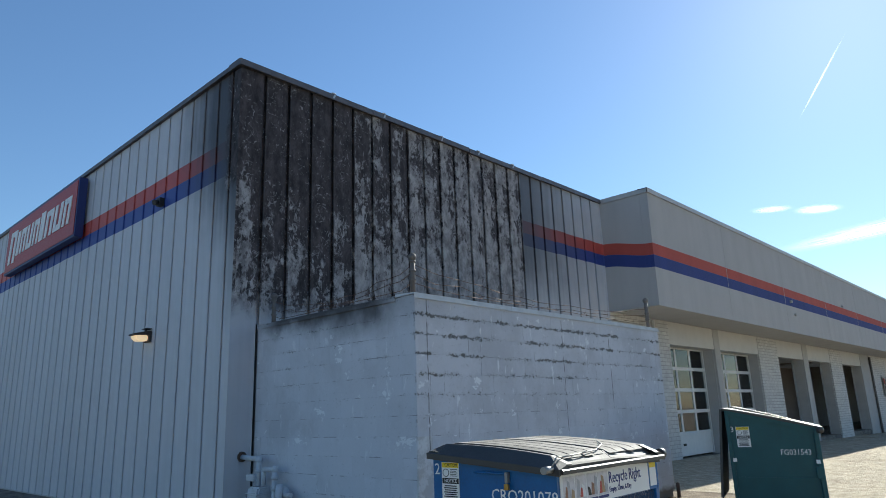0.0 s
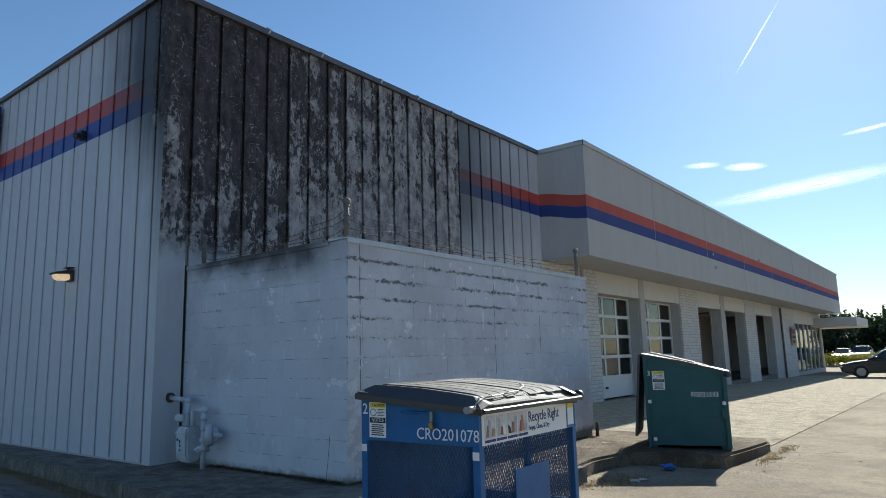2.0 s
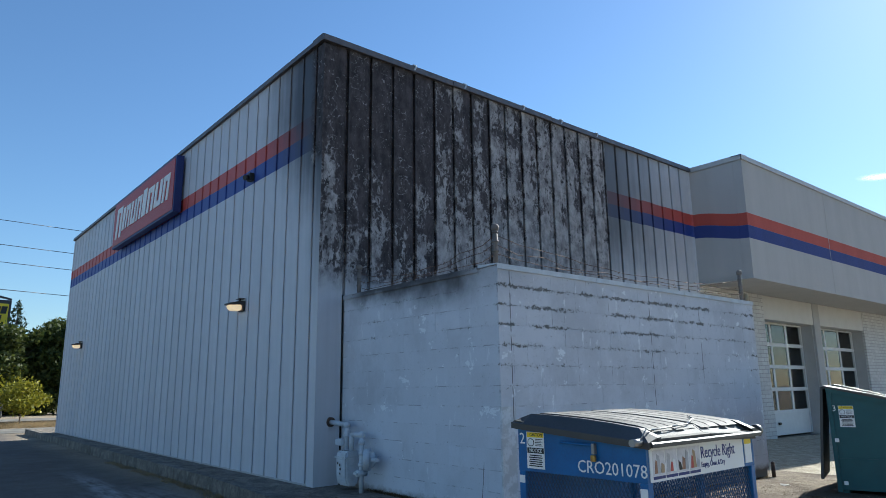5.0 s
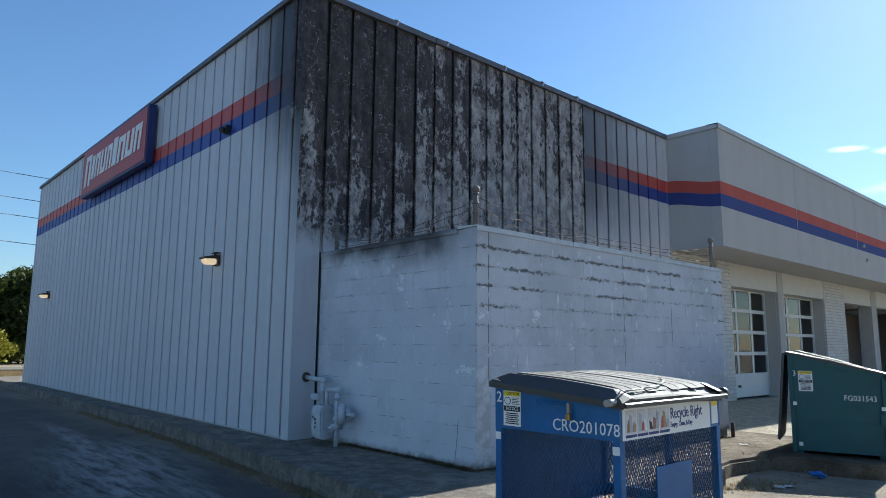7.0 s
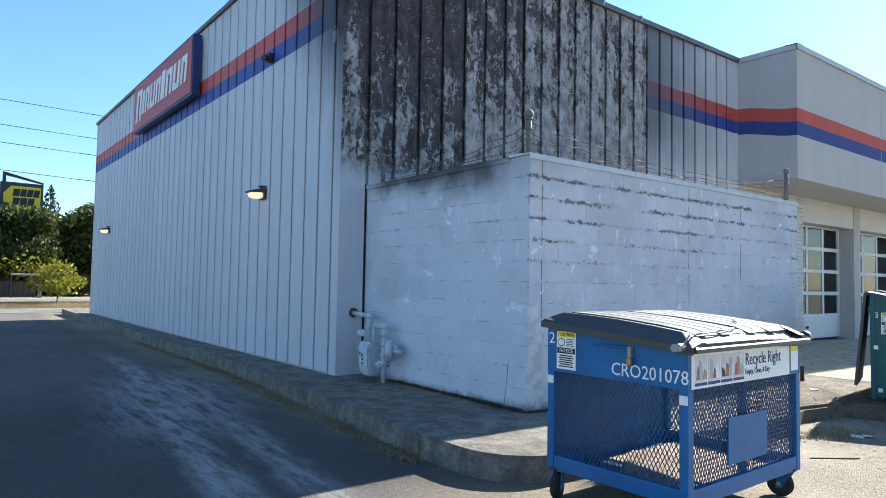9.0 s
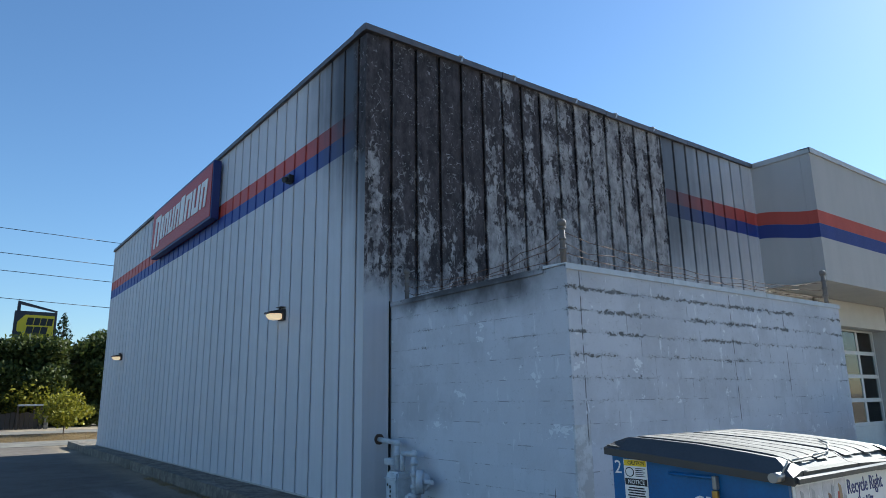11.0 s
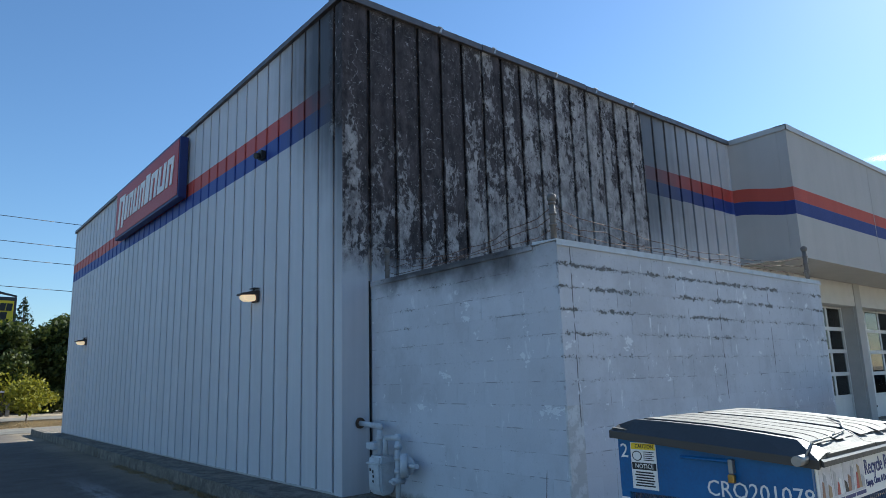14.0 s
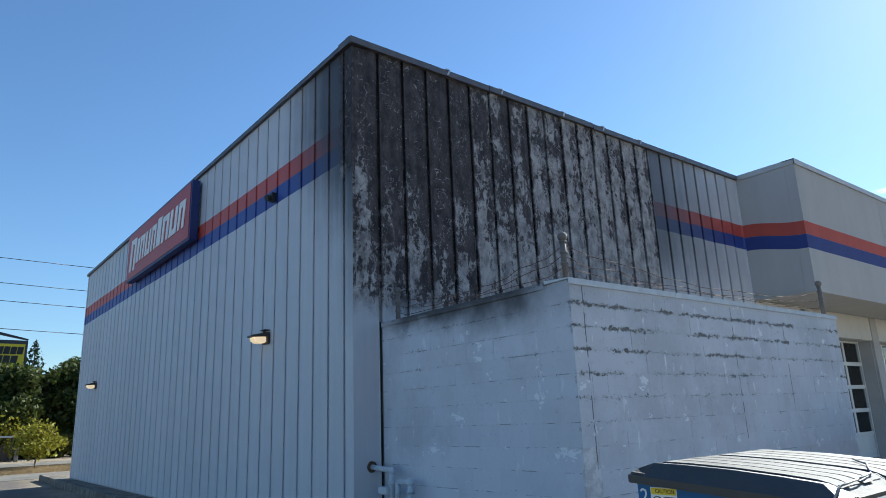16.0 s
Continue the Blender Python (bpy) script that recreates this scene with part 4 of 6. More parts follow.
def build_panels(wall_l, wall_r):
    z0, z1 = 0.125, TOP - 0.06
    me = panel_mesh(PITCH, z0, z1)
    # along the burnt wall, ribs at every 16 inches
    start = PITCH + 0.032
    piece("metal_panel", panel_mesh(start - 0.19, z0, z1), wall_r, pose(0.19, 0, 0))
    for k in range(23):
        piece("metal_panel", me, wall_r, pose(start + k * PITCH, 0, 0))
    end = panel_mesh(X_JOIN - (start + 23 * PITCH) - 0.002, z0, z1)
    piece("metal_panel", end, wall_r, pose(start + 23 * PITCH, 0, 0))
    # along the long wall, facing -x
    y = LEN_L - 0.125
    while y - PITCH > 0.16:
        piece("metal_panel", me, wall_l, pose(0, y, 0, 0, 0, -90))
        y -= PITCH
    piece("metal_panel", panel_mesh(y - 0.166, z0, z1), wall_l, pose(0, y, 0, 0, 0, -90))


# ---------------------------------------------------------------- block annex
AX0, AX1, AY0, AZ0 = 0.385, 5.84, -3.02, 0.13
BH, BL, COURSES = 0.2032, 0.4064, 12


def block_mesh(length, depth, h=BH):
    """A painted block facing -y with softened arrises, its joint half on every side."""
    j, r = 0.0, 0.0008
    verts = []
    for yy, e in ((-0.0, j + r), (0.001, j), (depth, j)):
        verts += [(e, yy, e), (length - e, yy, e), (length - e, yy, h - e), (e, yy, h - e)]
    faces = [(0, 1, 2, 3)]
    for a in (0, 4):
        faces += [(a + i, a + 4 + i, a + 4 + (i + 1) % 4, a + (i + 1) % 4) for i in range(4)]
    return raw("block", verts, [f[::-1] if k else f for k, f in enumerate(faces)], M_BLOCK)


def build_annex():
    top = AZ0 + COURSES * BH
    annex = thing("block_annex", pose(0, 0, 0), "white painted concrete-block annex with flaking paint", "annex", kind="structure")
    bm = B()
    box(bm, AX0 + 0.03, AX1 - 0.03, AY0 + 0.03, -0.005, -0.2, top - 0.01)
    core = part("mortar_core", bm, M_BLOCK, annex)
    random.seed(4)
    meshes = {}

    def lay(u, length, z, long_face):
        key = round(length, 3)
        if key not in meshes:
            meshes[key] = block_mesh(length, 0.035)
        out = random.uniform(-0.0012, 0.0012)
        m = pose(AX0 + u, AY0 + out, z) if long_face else pose(AX0 + out, AY0 + u + length, z, 0, 0, -90)
        piece("block", meshes[key], core, m)

    for c in range(COURSES):
        z = AZ0 + c * BH
        for long_face, total in ((True, AX1 - AX0), (False, -AY0 - 0.03)):
            u = 0.0
            first = (BH if (c % 2 == 0) == long_face else BL)
            if not long_face:
                first = BL if c % 2 == 0 else BH
            while u < total - 0.01:
                length = min(first if u == 0 else BL, total - u)
                if total - u - length < 0.06:
                    length = total - u
                lay(u, length, z, long_face)
                u += length
    # metal cap along the top, in lengths
    for a, b in ((AX0 - 0.013, 2.0), (2.006, 3.9), (3.906, AX1 + 0.02)):
        bm = B()
        prism(bm, [(AY0 - 0.014, top - 0.04), (AY0 - 0.012, top + 0.016), (AY0 + 0.28, top + 0.03), (AY0 + 0.28, top), (AY0 - 0.006, top + 0.004), (AY0 - 0.006, top - 0.04)], a, b, "x")
        part("cap_flashing", bm, M_CAP, annex, "bent metal cap in worn pale paint")
    bm = B()
    prism(bm, [(AX0 - 0.014, top - 0.04), (AX0 - 0.012, top + 0.016), (AX0 + 0.26, top + 0.03), (AX0 + 0.26, top), (AX0 - 0.006, top + 0.004), (AX0 - 0.006, top - 0.04)], AY0 + 0.285, -0.02, "y")
    part("cap_flashing", bm, M_BLOCK, annex, "smoke-stained painted cap")
    bm = B()
    box(bm, AX0 + 0.27, AX1, AY0 + 0.29, -0.01, top - 0.02, top + 0.01)
    part("annex_roof", bm, M_ROOF, annex)
    bm = B()
    box(bm, AX1 - 0.03, AX1, AY0 + 0.035, -0.01, -0.2, top - 0.012)
    part("end_wall", bm, M_BLOCK, annex)
    # short iron stub at the far corner
    bm = B()
    rod(bm, (AX1 + 0.03, AY0 - 0.04, -0.02), (AX1 + 0.03, AY0 - 0.04, 0.20), 0.028)
    ball(bm, (AX1 + 0.03, AY0 - 0.04, 0.20), 0.028)
    part("corner_guard", bm, M_BARE, annex, "rusty pipe corner guard")
    return top


# ---------------------------------------------------------------- things on the walls
def wall_lamp(m, group):
    lamp = thing("wall_lamp", m @ Matrix.Scale(0.88, 4), "small bronze wall-pack lamp, lit warm yellow", "lamp", group)
    bm = B()
    box(bm, -0.05, 0.0, -0.11, 0.11, -0.09, 0.10, 0.012)
    part("back_plate", bm, M_LAMPBODY, lamp)
    bm = B()
    prism(bm, [(-0.05, 0.10), (-0.06, 0.10), (-0.30, 0.045), (-0.31, 0.02), (-0.29, 0.015), (-0.05, 0.03)], -0.115, 0.115, "y")
    part("hood", bm, M_LAMPBODY, lamp)
    bm = B()
    prism(bm, [(-0.06, 0.028), (-0.285, 0.012), (-0.25, -0.065), (-0.17, -0.085), (-0.06, -0.075)], -0.10, 0.10, "y")
    bmesh.ops.bevel(bm, geom=bm.edges[:], offset=0.015, segments=2, affect="EDGES")
    part("lens", bm, M_BULB, lamp, "glowing amber glass lens")
    bm = B()
    rod(bm, (-0.06, 0.0, 0.10), (-0.06, 0.0, 0.135), 0.02)
    box(bm, -0.10, 0.0, -0.10, 0.10, 0.135, 0.145)
    part("photocell", bm, M_LAMPBODY, lamp)
    return lamp


def store_sign():
    y0, y1, z0, z1, d = 5.78, 10.58, 4.95, 6.17, 0.20
    sign = thing("store_sign", pose(0, (y0 + y1) / 2, z0), "red illuminated box sign with white strokes on a blue cabinet", "sign")
    L, H = (y1 - y0) / 2, z1 - z0
    part("cabinet", box(B(), -d, -0.042, -L, L, 0, H, 0.012), M_SIGNBLUE, sign)
    part("sign_face", box(B(), -d - 0.012, -d - 0.001, -L + 0.05, L - 0.05, 0.05, H - 0.05, 0.004), M_SIGNRED, sign, "faded red plastic face")
    # plain leaning strokes in place of a word; they run from the far end to the near end
    random.seed(3)
    widths = (0.50, 0.20, 0.36, 0.40, 0.36, 0.30, 0.46, 0.48, 0.40)
    u = L - 0.30
    for i, w in enumerate(widths):
        h0, h1 = (0.20, 0.98) if i == 0 else (0.33, 0.90 if i != 5 else 0.96)
        a, b, lean = u, u - w, 0.10
        bm = B()
        hw = w * 0.34
        x = -d - 0.026
        for s0, s1 in ((a, a - hw), (b + hw, b)) if w > 0.3 else ((a, b),):
            prof = [(s0, h0), (s1, h0), (s1 - lean, h1), (s0 - lean, h1)]
            prism(bm, prof, x, x + 0.012, "x")
        if w > 0.3:
            zz = h0 if i % 2 else h1 - 0.13
            k = lean * (zz - h0) / (h1 - h0)
            prism(bm, [(a - hw - k, zz), (b + hw - k, zz), (b + hw - k - 0.02, zz + 0.13), (a - hw - k - 0.02, zz + 0.13)], x + 0.001, x + 0.012, "x")
        part("stroke", bm, M_WHITE, sign, "plain white stroke" if i == 0 else "")
        u -= w + 0.085


def small_wall_fittings():
    box_ = thing("junction_box", pose(-0.003, 2.32, 4.80), "small dark junction box on the blue stripe", "box")
    part("body", box(B(), -0.08, 0.0, -0.07, 0.07, -0.06, 0.07, 0.012), M_BLACK, box_)
    part("snout", rod(B(), (-0.06, 0, 0), (-0.15, -0.02, -0.03), 0.045), M_BLACK, box_)


def gas_meter():
    g = thing("gas_meter", pose(0.225, -0.45, 0.13), "pale grey painted gas meter with pipes on the sidewalk", "gas meter")
    bm = B()
    prism(bm, [(-0.10, 0.13), (-0.11, 0.38), (-0.09, 0.46), (0.09, 0.46), (0.11, 0.38), (0.10, 0.13), (0.07, 0.05), (-0.07, 0.05)], -0.125, 0.115, "y")
    bmesh.ops.bevel(bm, geom=bm.edges[:], offset=0.022, segments=2, affect="EDGES")
    body = part("meter_body", bm, M_METER, g)
    part("seam", box(B(), -0.118, 0.118, -0.134, 0.124, 0.375, 0.392, 0.005), M_METER, body)
    for yy, zz, h in ((0.055, 0.30, 0.028), (0.005, 0.28, 0.032), (-0.005, 0.235, 0.026), (0.0, 0.185, 0.022)):
        part("mark", box(B(), -0.1145, -0.1095, yy - 0.011, yy + 0.011, zz, zz + h), M_BLACK, body)
    part("dial_cover", box(B(), -0.10, 0.04, 0.0, 0.16, 0.52, 0.60, 0.02), M_METER, g, "grey dial housing with a glass front")
    bm = B()
    rod(bm, (-0.0, 0.46, 0.79), (-0.02, 0.02, 0.77), 0.030)
    ball(bm, (-0.02, 0.0, 0.765), 0.042)
    rod(bm, (-0.02, 0.0, 0.76), (-0.02, 0.0, 0.47), 0.030)
    rod(bm, (-0.02, 0.0, 0.66), (-0.02, 0.0, 0.62), 0.045, 8)
    part("outlet_pipe", bm, M_METER, g)
    part("wall_flange", rod(B(), (0.0, 0.42, 0.79), (0.0, 0.455, 0.79), 0.062, 16), M_BARE, g, "dark pipe flange")
    bm = B()
    y = -0.36
    rod(bm, (-0.03, y, -0.02), (-0.03, y, 0.66), 0.028)
    ball(bm, (-0.03, y, 0.665), 0.042)
    rod(bm, (-0.03, y, 0.665), (-0.03, -0.13, 0.655), 0.028)
    rod(bm, (-0.03, -0.13, 0.655), (-0.03, -0.13, 0.47), 0.028)
    for zz in (0.20, 0.30, 0.43, 0.55):
        rod(bm, (-0.03, y, zz), (-0.03, y, zz + 0.045), 0.042, 8)
    part("riser_pipe", bm, M_METER, g)
    bm = B()
    rod(bm, (-0.03, y - 0.05, 0.38), (0.03, y - 0.10, 0.38), 0.125, 20)
    ball(bm, (0.03, y - 0.11, 0.38), 0.095, (0.7, 0.7, 1), 14)
    part("regulator", bm, M_METER, g, "round pale regulator")
    part("vent_pipe", rod(B(), (0.0, y - 0.10, 0.385), (0.0, y - 0.30, 0.39), 0.026), M_METER, g)
    bm = B()
    rod(bm, (-0.10, y, 0.225), (0.04, y, 0.225), 0.038)
    box(bm, -0.13, -0.10, y - 0.035, y + 0.035, 0.21, 0.24, 0.006)
    part("shut_off_valve", bm, M_METER, g)


def barbed_fence(top):
    f = thing("barbed_wire", pose(0, 0, top), "rusty barbed wire on short posts along the annex roof", "barbed wire")
    posts = [((0.55, -0.14), 0.36), ((AX0 + 0.05, AY0 + 0.07), 0.36), ((AX1 - 0.12, AY0 + 0.09), 0.42)]
    for (x, y), h in posts:
        bm = B()
        rod(bm, (x, y, 0.0), (x, y, h), 0.028)
        for zz in (0.12, 0.22, 0.32):
            rod(bm, (x, y, zz), (x, y, zz + 0.02), 0.036)
        p = part("post", bm, M_POST, f)
        part("post_cap", ball(B(), (x, y, h + 0.02), 0.045), M_POST, p)
    random.seed(8)
    runs = [(posts[0], posts[1]), (posts[1], posts[2])]
    for (a, ha), (b, hb) in runs:
        for k in range(3):
            bm = B()
            n = 14
            za, zb = 0.10 + 0.10 * k, 0.10 + 0.10 * k
            pts = []
            for i in range(n + 1):
                t = i / n
                sag = -0.13 * math.sin(math.pi * t) * (0.6 + 0.5 * k * 0.5) - (0.05 if 0 < i < n else 0) * random.random()
                pts.append((a[0] + (b[0] - a[0]) * t + random.uniform(-.012, .012), a[1] + (b[1] - a[1]) * t + random.uniform(-.02, .02), max(0.045, za + sag)))
            for p, q in zip(pts, pts[1:]):
                rod(bm, p, q, 0.0035, 5)
                mid = Vector(p).lerp(Vector(q), random.random())
                d = Vector((random.uniform(-1, 1), random.uniform(-1, 1), random.uniform(-1, 1))).normalized() * 0.022
                rod(bm, mid - d, mid + d, 0.0025, 4)
            part("wire", bm, M_WIRE, f)


# ---------------------------------------------------------------- bins
def expanded_mesh(bm, w, h, px=0.028, pz=0.052, t=0.0042):
    """Expanded steel in the xz plane: two families of slanting strands clipped to w by h."""
    slope = pz / px
    for sgn in (1, -1):
        k = -h / slope
        while k < w:
            x0, z0, x1, z1 = k, 0.0, k + h / slope, h
            if x0 < 0:
                x0, z0 = 0.0, -k * slope
            if x1 > w:
                x1, z1 = w, (w - k) * slope
            if x1 - x0 > 0.004:
                a, b = ((x0, z0), (x1, z1)) if sgn > 0 else ((w - x0, z0), (w - x1, z1))
                d = Vector((b[0] - a[0], b[1] - a[1])).normalized()
                nx, nz = -d.y * t / 2, d.x * t / 2
                y = 0.0015 * sgn
                vs = [bm.verts.new((px_ + sx * nx, y + yy, pz_ + sx * nz)) for yy in (-0.002, 0.002) for (px_, pz_) in (a, b) for sx in (-1, 1)]
                for q in ((0, 1, 3, 2), (4, 6, 7, 5), (0, 2, 6, 4), (1, 5, 7, 3)):
                    bm.faces.new([vs[i] for i in q])
            k += px
    return bm


def caution_sticker(parent, m):
    """White and yellow warning sticker in the xz plane, facing -y; 0.17 wide, 0.30 high, with bars for the small print."""
    s = new("warning_sticker", mesh_of("warning_sticker", box(B(), 0, 0.17, -0.001, 0.0, 0, 0.30), M_WHITE))
    s.parent, s.matrix_basis = parent, m
    tagged(s, "white and yellow warning sticker")
    def bit(name, x0, x1, z0, z1, mat, up=0.0022):
        part(name, box(B(), x0, x1, -up, -0.0011, z0, z1), mat, s)
    bit("yellow_band", 0.005, 0.165, 0.255, 0.295, M_YELLOW)
    bit("black_band", 0.005, 0.165, 0.125, 0.17, M_BLACK)
    bm = B()
    bmesh.ops.create_circle(bm, cap_ends=True, segments=20, radius=0.033, matrix=pose(0.042, -0.0016, 0.213, 90, 0, 0))
    part("pictogram", bm, M_BLACK, s)
    bm = B()
    bmesh.ops.create_circle(bm, cap_ends=True, segments=20, radius=0.027, matrix=pose(0.042, -0.0022, 0.213, 90, 0, 0))
    part("pictogram", bm, M_WHITE, s)
    for i in range(5):
        bit("print_bar", 0.085, 0.155 - 0.012 * (i % 2), 0.186 + i * 0.013, 0.191 + i * 0.013, M_BLACK)
    for i in range(6):
        bit("print_bar", 0.02 + 0.008 * (i % 2), 0.15 - 0.008 * (i % 2), 0.018 + i * 0.017, 0.027 + i * 0.017, M_BLACK)
    lettering("lettering", "CAUTION", 0.038, pose(0.032, -0.0024, 0.275, 90, 0, 0), M_BLACK, s, "", 0.72)
    lettering("lettering", "NOTICE", 0.042, pose(0.026, -0.0024, 0.147, 90, 0, 0), M_WHITE, s, "", 0.80)
    return s


LEFT_FACE = lambda x, y, z: pose(x, y, z, 90, 0, -90)   # lettering on a face towards -x


def caster(bm_parent, x, y, turn, r=0.085):
    c = new("caster", mesh_of("caster", box(B(), -0.06, 0.06, -0.05, 0.05, 0.185, 0.20), M_BLACK))
    c.parent, c.matrix_basis = bm_parent, pose(x, y, 0, 0, 0, turn)
    for yy in (-0.032, 0.026):
        bm = B()
        prism(bm, [(-0.045, 0.185), (0.05, 0.185), (0.065, r - 0.03), (0.03, r - 0.03)], yy, yy + 0.006, "y")
        part("fork", bm, M_BLUE, c)
    bm = B()
    rod(bm, (0.045, -0.022, r), (0.045, 0.022, r), r, 24)
    bmesh.ops.bevel(bm, geom=[e for e in bm.edges if len(e.link_faces) == 2 and e.calc_face_angle(0) > 1.0], offset=0.012, segments=2, affect="EDGES")
    part("wheel", bm, M_RUBBER, c, "black rubber wheel")
    part("axle", rod(B(), (0.045, -0.04, r), (0.045, 0.04, r), 0.014), M_CHROME, c)


def blue_bin():
    W, D = 1.36, 1.01                                   # along the long side, and deep
    zb, zm, zf, zk = 0.185, 0.82, 1.055, 1.135          # foot, band, front rim, back rim above the ground
    b = thing("recycling_bin", pose(-0.83, -5.45, GZ, 0, 0, 1.2), "blue steel mesh recycling bin with black lids on casters", "bin", "bins")
    p = 0.055
    for x, y in ((0, 0), (W - p, 0), (0, D - p), (W - p, D - p)):
        part("corner_post", box(B(), x, x + p, y, y + p, zb, zm, 0.006), M_BLUE, b)
    for x0, x1, y0, y1 in ((p, W - p, 0.004, 0.046), (p, W - p, D - 0.046, D - 0.004), (0.004, 0.046, p, D - p), (W - 0.046, W - 0.004, p, D - p)):
        part("bottom_rail", box(B(), x0, x1, y0, y1, zb, zb + 0.095, 0.006), M_BLUE, b)
    # upper band: sloping rim, a plate on each side
    for x in (0.0, W - 0.02):
        bm = B()
        prism(bm, [(0.0, zm), (D, zm), (D, zk), (0.0, zf)], x, x + 0.02, "x")
        part("side_band", bm, M_BLUE, b)
    part("front_band", box(B(), 0.021, W - 0.021, 0.002, 0.022, zm, zf, 0.003), M_BLUE, b)
    part("back_sheet", box(B(), 0.021, W - 0.021, D - 0.03, D - 0.012, zb + 0.02, zk, 0.003), M_BLUE, b)
    # mesh infill
    bm = expanded_mesh(B(), W - 2 * p, zm - zb - 0.095)
    front = part("mesh_panel", bm, M_BLUE_DARK, b, "diamond-pattern expanded steel")
    front.location = (p, 0.02, zb + 0.095)
    bm = expanded_mesh(B(), D - 2 * p, zm - zb - 0.095)
    side = part("mesh_panel", bm, M_BLUE_DARK, b)
    side.matrix_basis = pose(0.02, D - p, zb + 0.095, 0, 0, -90)
    other = new("mesh_panel", side.data)
    other.parent, other.matrix_basis = b, pose(W - 0.02, D - p, zb + 0.095, 0, 0, -90)
    part("centre_post", box(B(), 0.64, 0.685, 0.024, 0.06, zb + 0.09, zm), M_BLUE, b)
    part("blank_plate", box(B(), 0.41, 0.88, -0.008, 0.004, 0.36, 0.63, 0.003), M_BLUE, b, "plain blue steel plate")
    part("floor_pan", box(B(), 0.05, W - 0.05, 0.05, D - 0.05, zb + 0.005, zb + 0.015), M_BLUE_DARK, b)
    # rim and lids
    for x0, x1 in ((-0.02, 0.05), (W - 0.05, W + 0.02)):
        part("rim", prism(B(), [(-0.025, zf - 0.02), (D + 0.02, zk - 0.02), (D + 0.02, zk + 0.02), (-0.025, zf + 0.015)], x0, x1, "x"), M_LID, b, "black plastic rim")
    def crown(y):
        """Height of the lid's upper face at a depth."""
        t = y / D
        return zf + (zk - zf) * t + 0.060 + 0.016 * math.sin(math.pi * min(max(t, 0.0), 1.0))

    for k, (x0, x1) in enumerate(((-0.03, W / 2 - 0.004), (W / 2 + 0.004, W + 0.03))):
        droop = (0.0, 0.012)[k]
        bm = B()
        upper = [(-0.052, zf - 0.026), (-0.052, zf + 0.018), (0.0, zf + 0.024), (0.07, crown(0.07))] + [(D * q, crown(D * q)) for q in (0.25, 0.5, 0.75, 0.92)] + [(D + 0.03, zk + 0.02)]
        lower = [(D + 0.02, zk - 0.005), (D * 0.5, crown(D * 0.5) - 0.03), (0.07, crown(0.07) - 0.03), (-0.03, zf + 0.0), (-0.038, zf - 0.026)]
        prism(bm, upper + lower, x0 + (0.085 if k == 0 else 0), x1 - (0.085 if k else 0), "x")
        for v in bm.verts:
            v.co.z -= droop * (1 - v.co.y / D) * (v.co.x - x0) / (x1 - x0) * 2
        lid = part("lid", bm, M_DUST_GLARE, b, "weathered dusty black plastic lid with raised ribs, its top paled for sun glare")
        # sloping skirt along the narrow side
        xo, xi = (x0 - 0.012, x0 + 0.086) if k == 0 else (x1 + 0.012, x1 - 0.086)
        bm = B()
        ys = [-0.05, 0.07, D * 0.25, D * 0.5, D * 0.75, D * 0.92, D + 0.025]
        rim = lambda y: zf + (zk - zf) * y / D
        rows = []
        for y in ys:
            hi = crown(y) + 0.006 if 0 < y < D else rim(y) + 0.03
            rows.append([bm.verts.new(q) for q in ((xo, y, rim(y) - 0.035), (xo, y, rim(y) + 0.004), (xi, y, hi), (xi + (0.05 if k == 0 else -0.05), y, hi - 0.002), (xi, y, hi - 0.03))])
        for r0, r1 in zip(rows, rows[1:]):
            for q in range(5):
                bm.faces.new((r0[q], r0[(q + 1) % 5], r1[(q + 1) % 5], r1[q]))
        bm.faces.new(rows[0])
        bm.faces.new(rows[-1])
        bmesh.ops.recalc_face_normals(bm, faces=bm.faces[:])
        part("lid_skirt", bm, M_LID, lid, "black lid edge")
        n = 4
        xa, xb = x0 + (0.15 if k == 0 else 0.02), x1 - (0.15 if k else 0.02)
        w = (xb - xa) / n
        for i in range(n):
            xc = xa + (i + 0.5) * w
            bm = B()
            prism(bm, [(0.02 + 0.012 * (i % 2), zf + 0.05), (0.075, crown(0.075) + 0.004)] + [(D * q, crown(D * q) + 0.010) for q in (0.12, 0.25, 0.5, 0.75)] + [(D - 0.10, crown(D - 0.10) + 0.010), (D - 0.07, crown(D - 0.07) - 0.01), (D * 0.5, crown(D * 0.5) - 0.01)], xc - w * 0.46, xc + w * 0.46, "x")
            bmesh.ops.bevel(bm, geom=bm.edges[:], offset=0.004, segments=1, affect="EDGES")
            part("lid_rib", bm, M_DUST_GLARE, lid)
    # the lids' front lip, and a slack cable over it
    part("lid_lip", prism(B(), [(-0.064, zf - 0.030), (-0.064, zf - 0.008), (-0.053, zf + 0.002), (-0.053, zf - 0.030)], -0.02, W + 0.02, "x"), M_LID, b, "black plastic lip under the lids")
    bm = B()
    pts = [(-0.05, 0.0, zf + 0.01), (-0.01, -0.02, zf + 0.075), (0.10, 0.02, zf + 0.062), (0.35, 0.03, zf + 0.072), (0.60, 0.06, crown(0.06) + 0.012), (0.85, 0.16, crown(0.16) + 0.02), (1.00, 0.28, crown(0.28) + 0.02)]
    for q0, q1 in zip(pts, pts[1:]):
        rod(bm, q0, q1, 0.005, 6)
    part("cable", bm, M_CHROME, b, "slack grey cable over the lid")
    # hinge rod with bare ends
    part("hinge_rod", rod(B(), (-0.10, 0.01, zf + 0.0), (W + 0.11, 0.01, zf + 0.0), 0.017), M_BLACK, b)
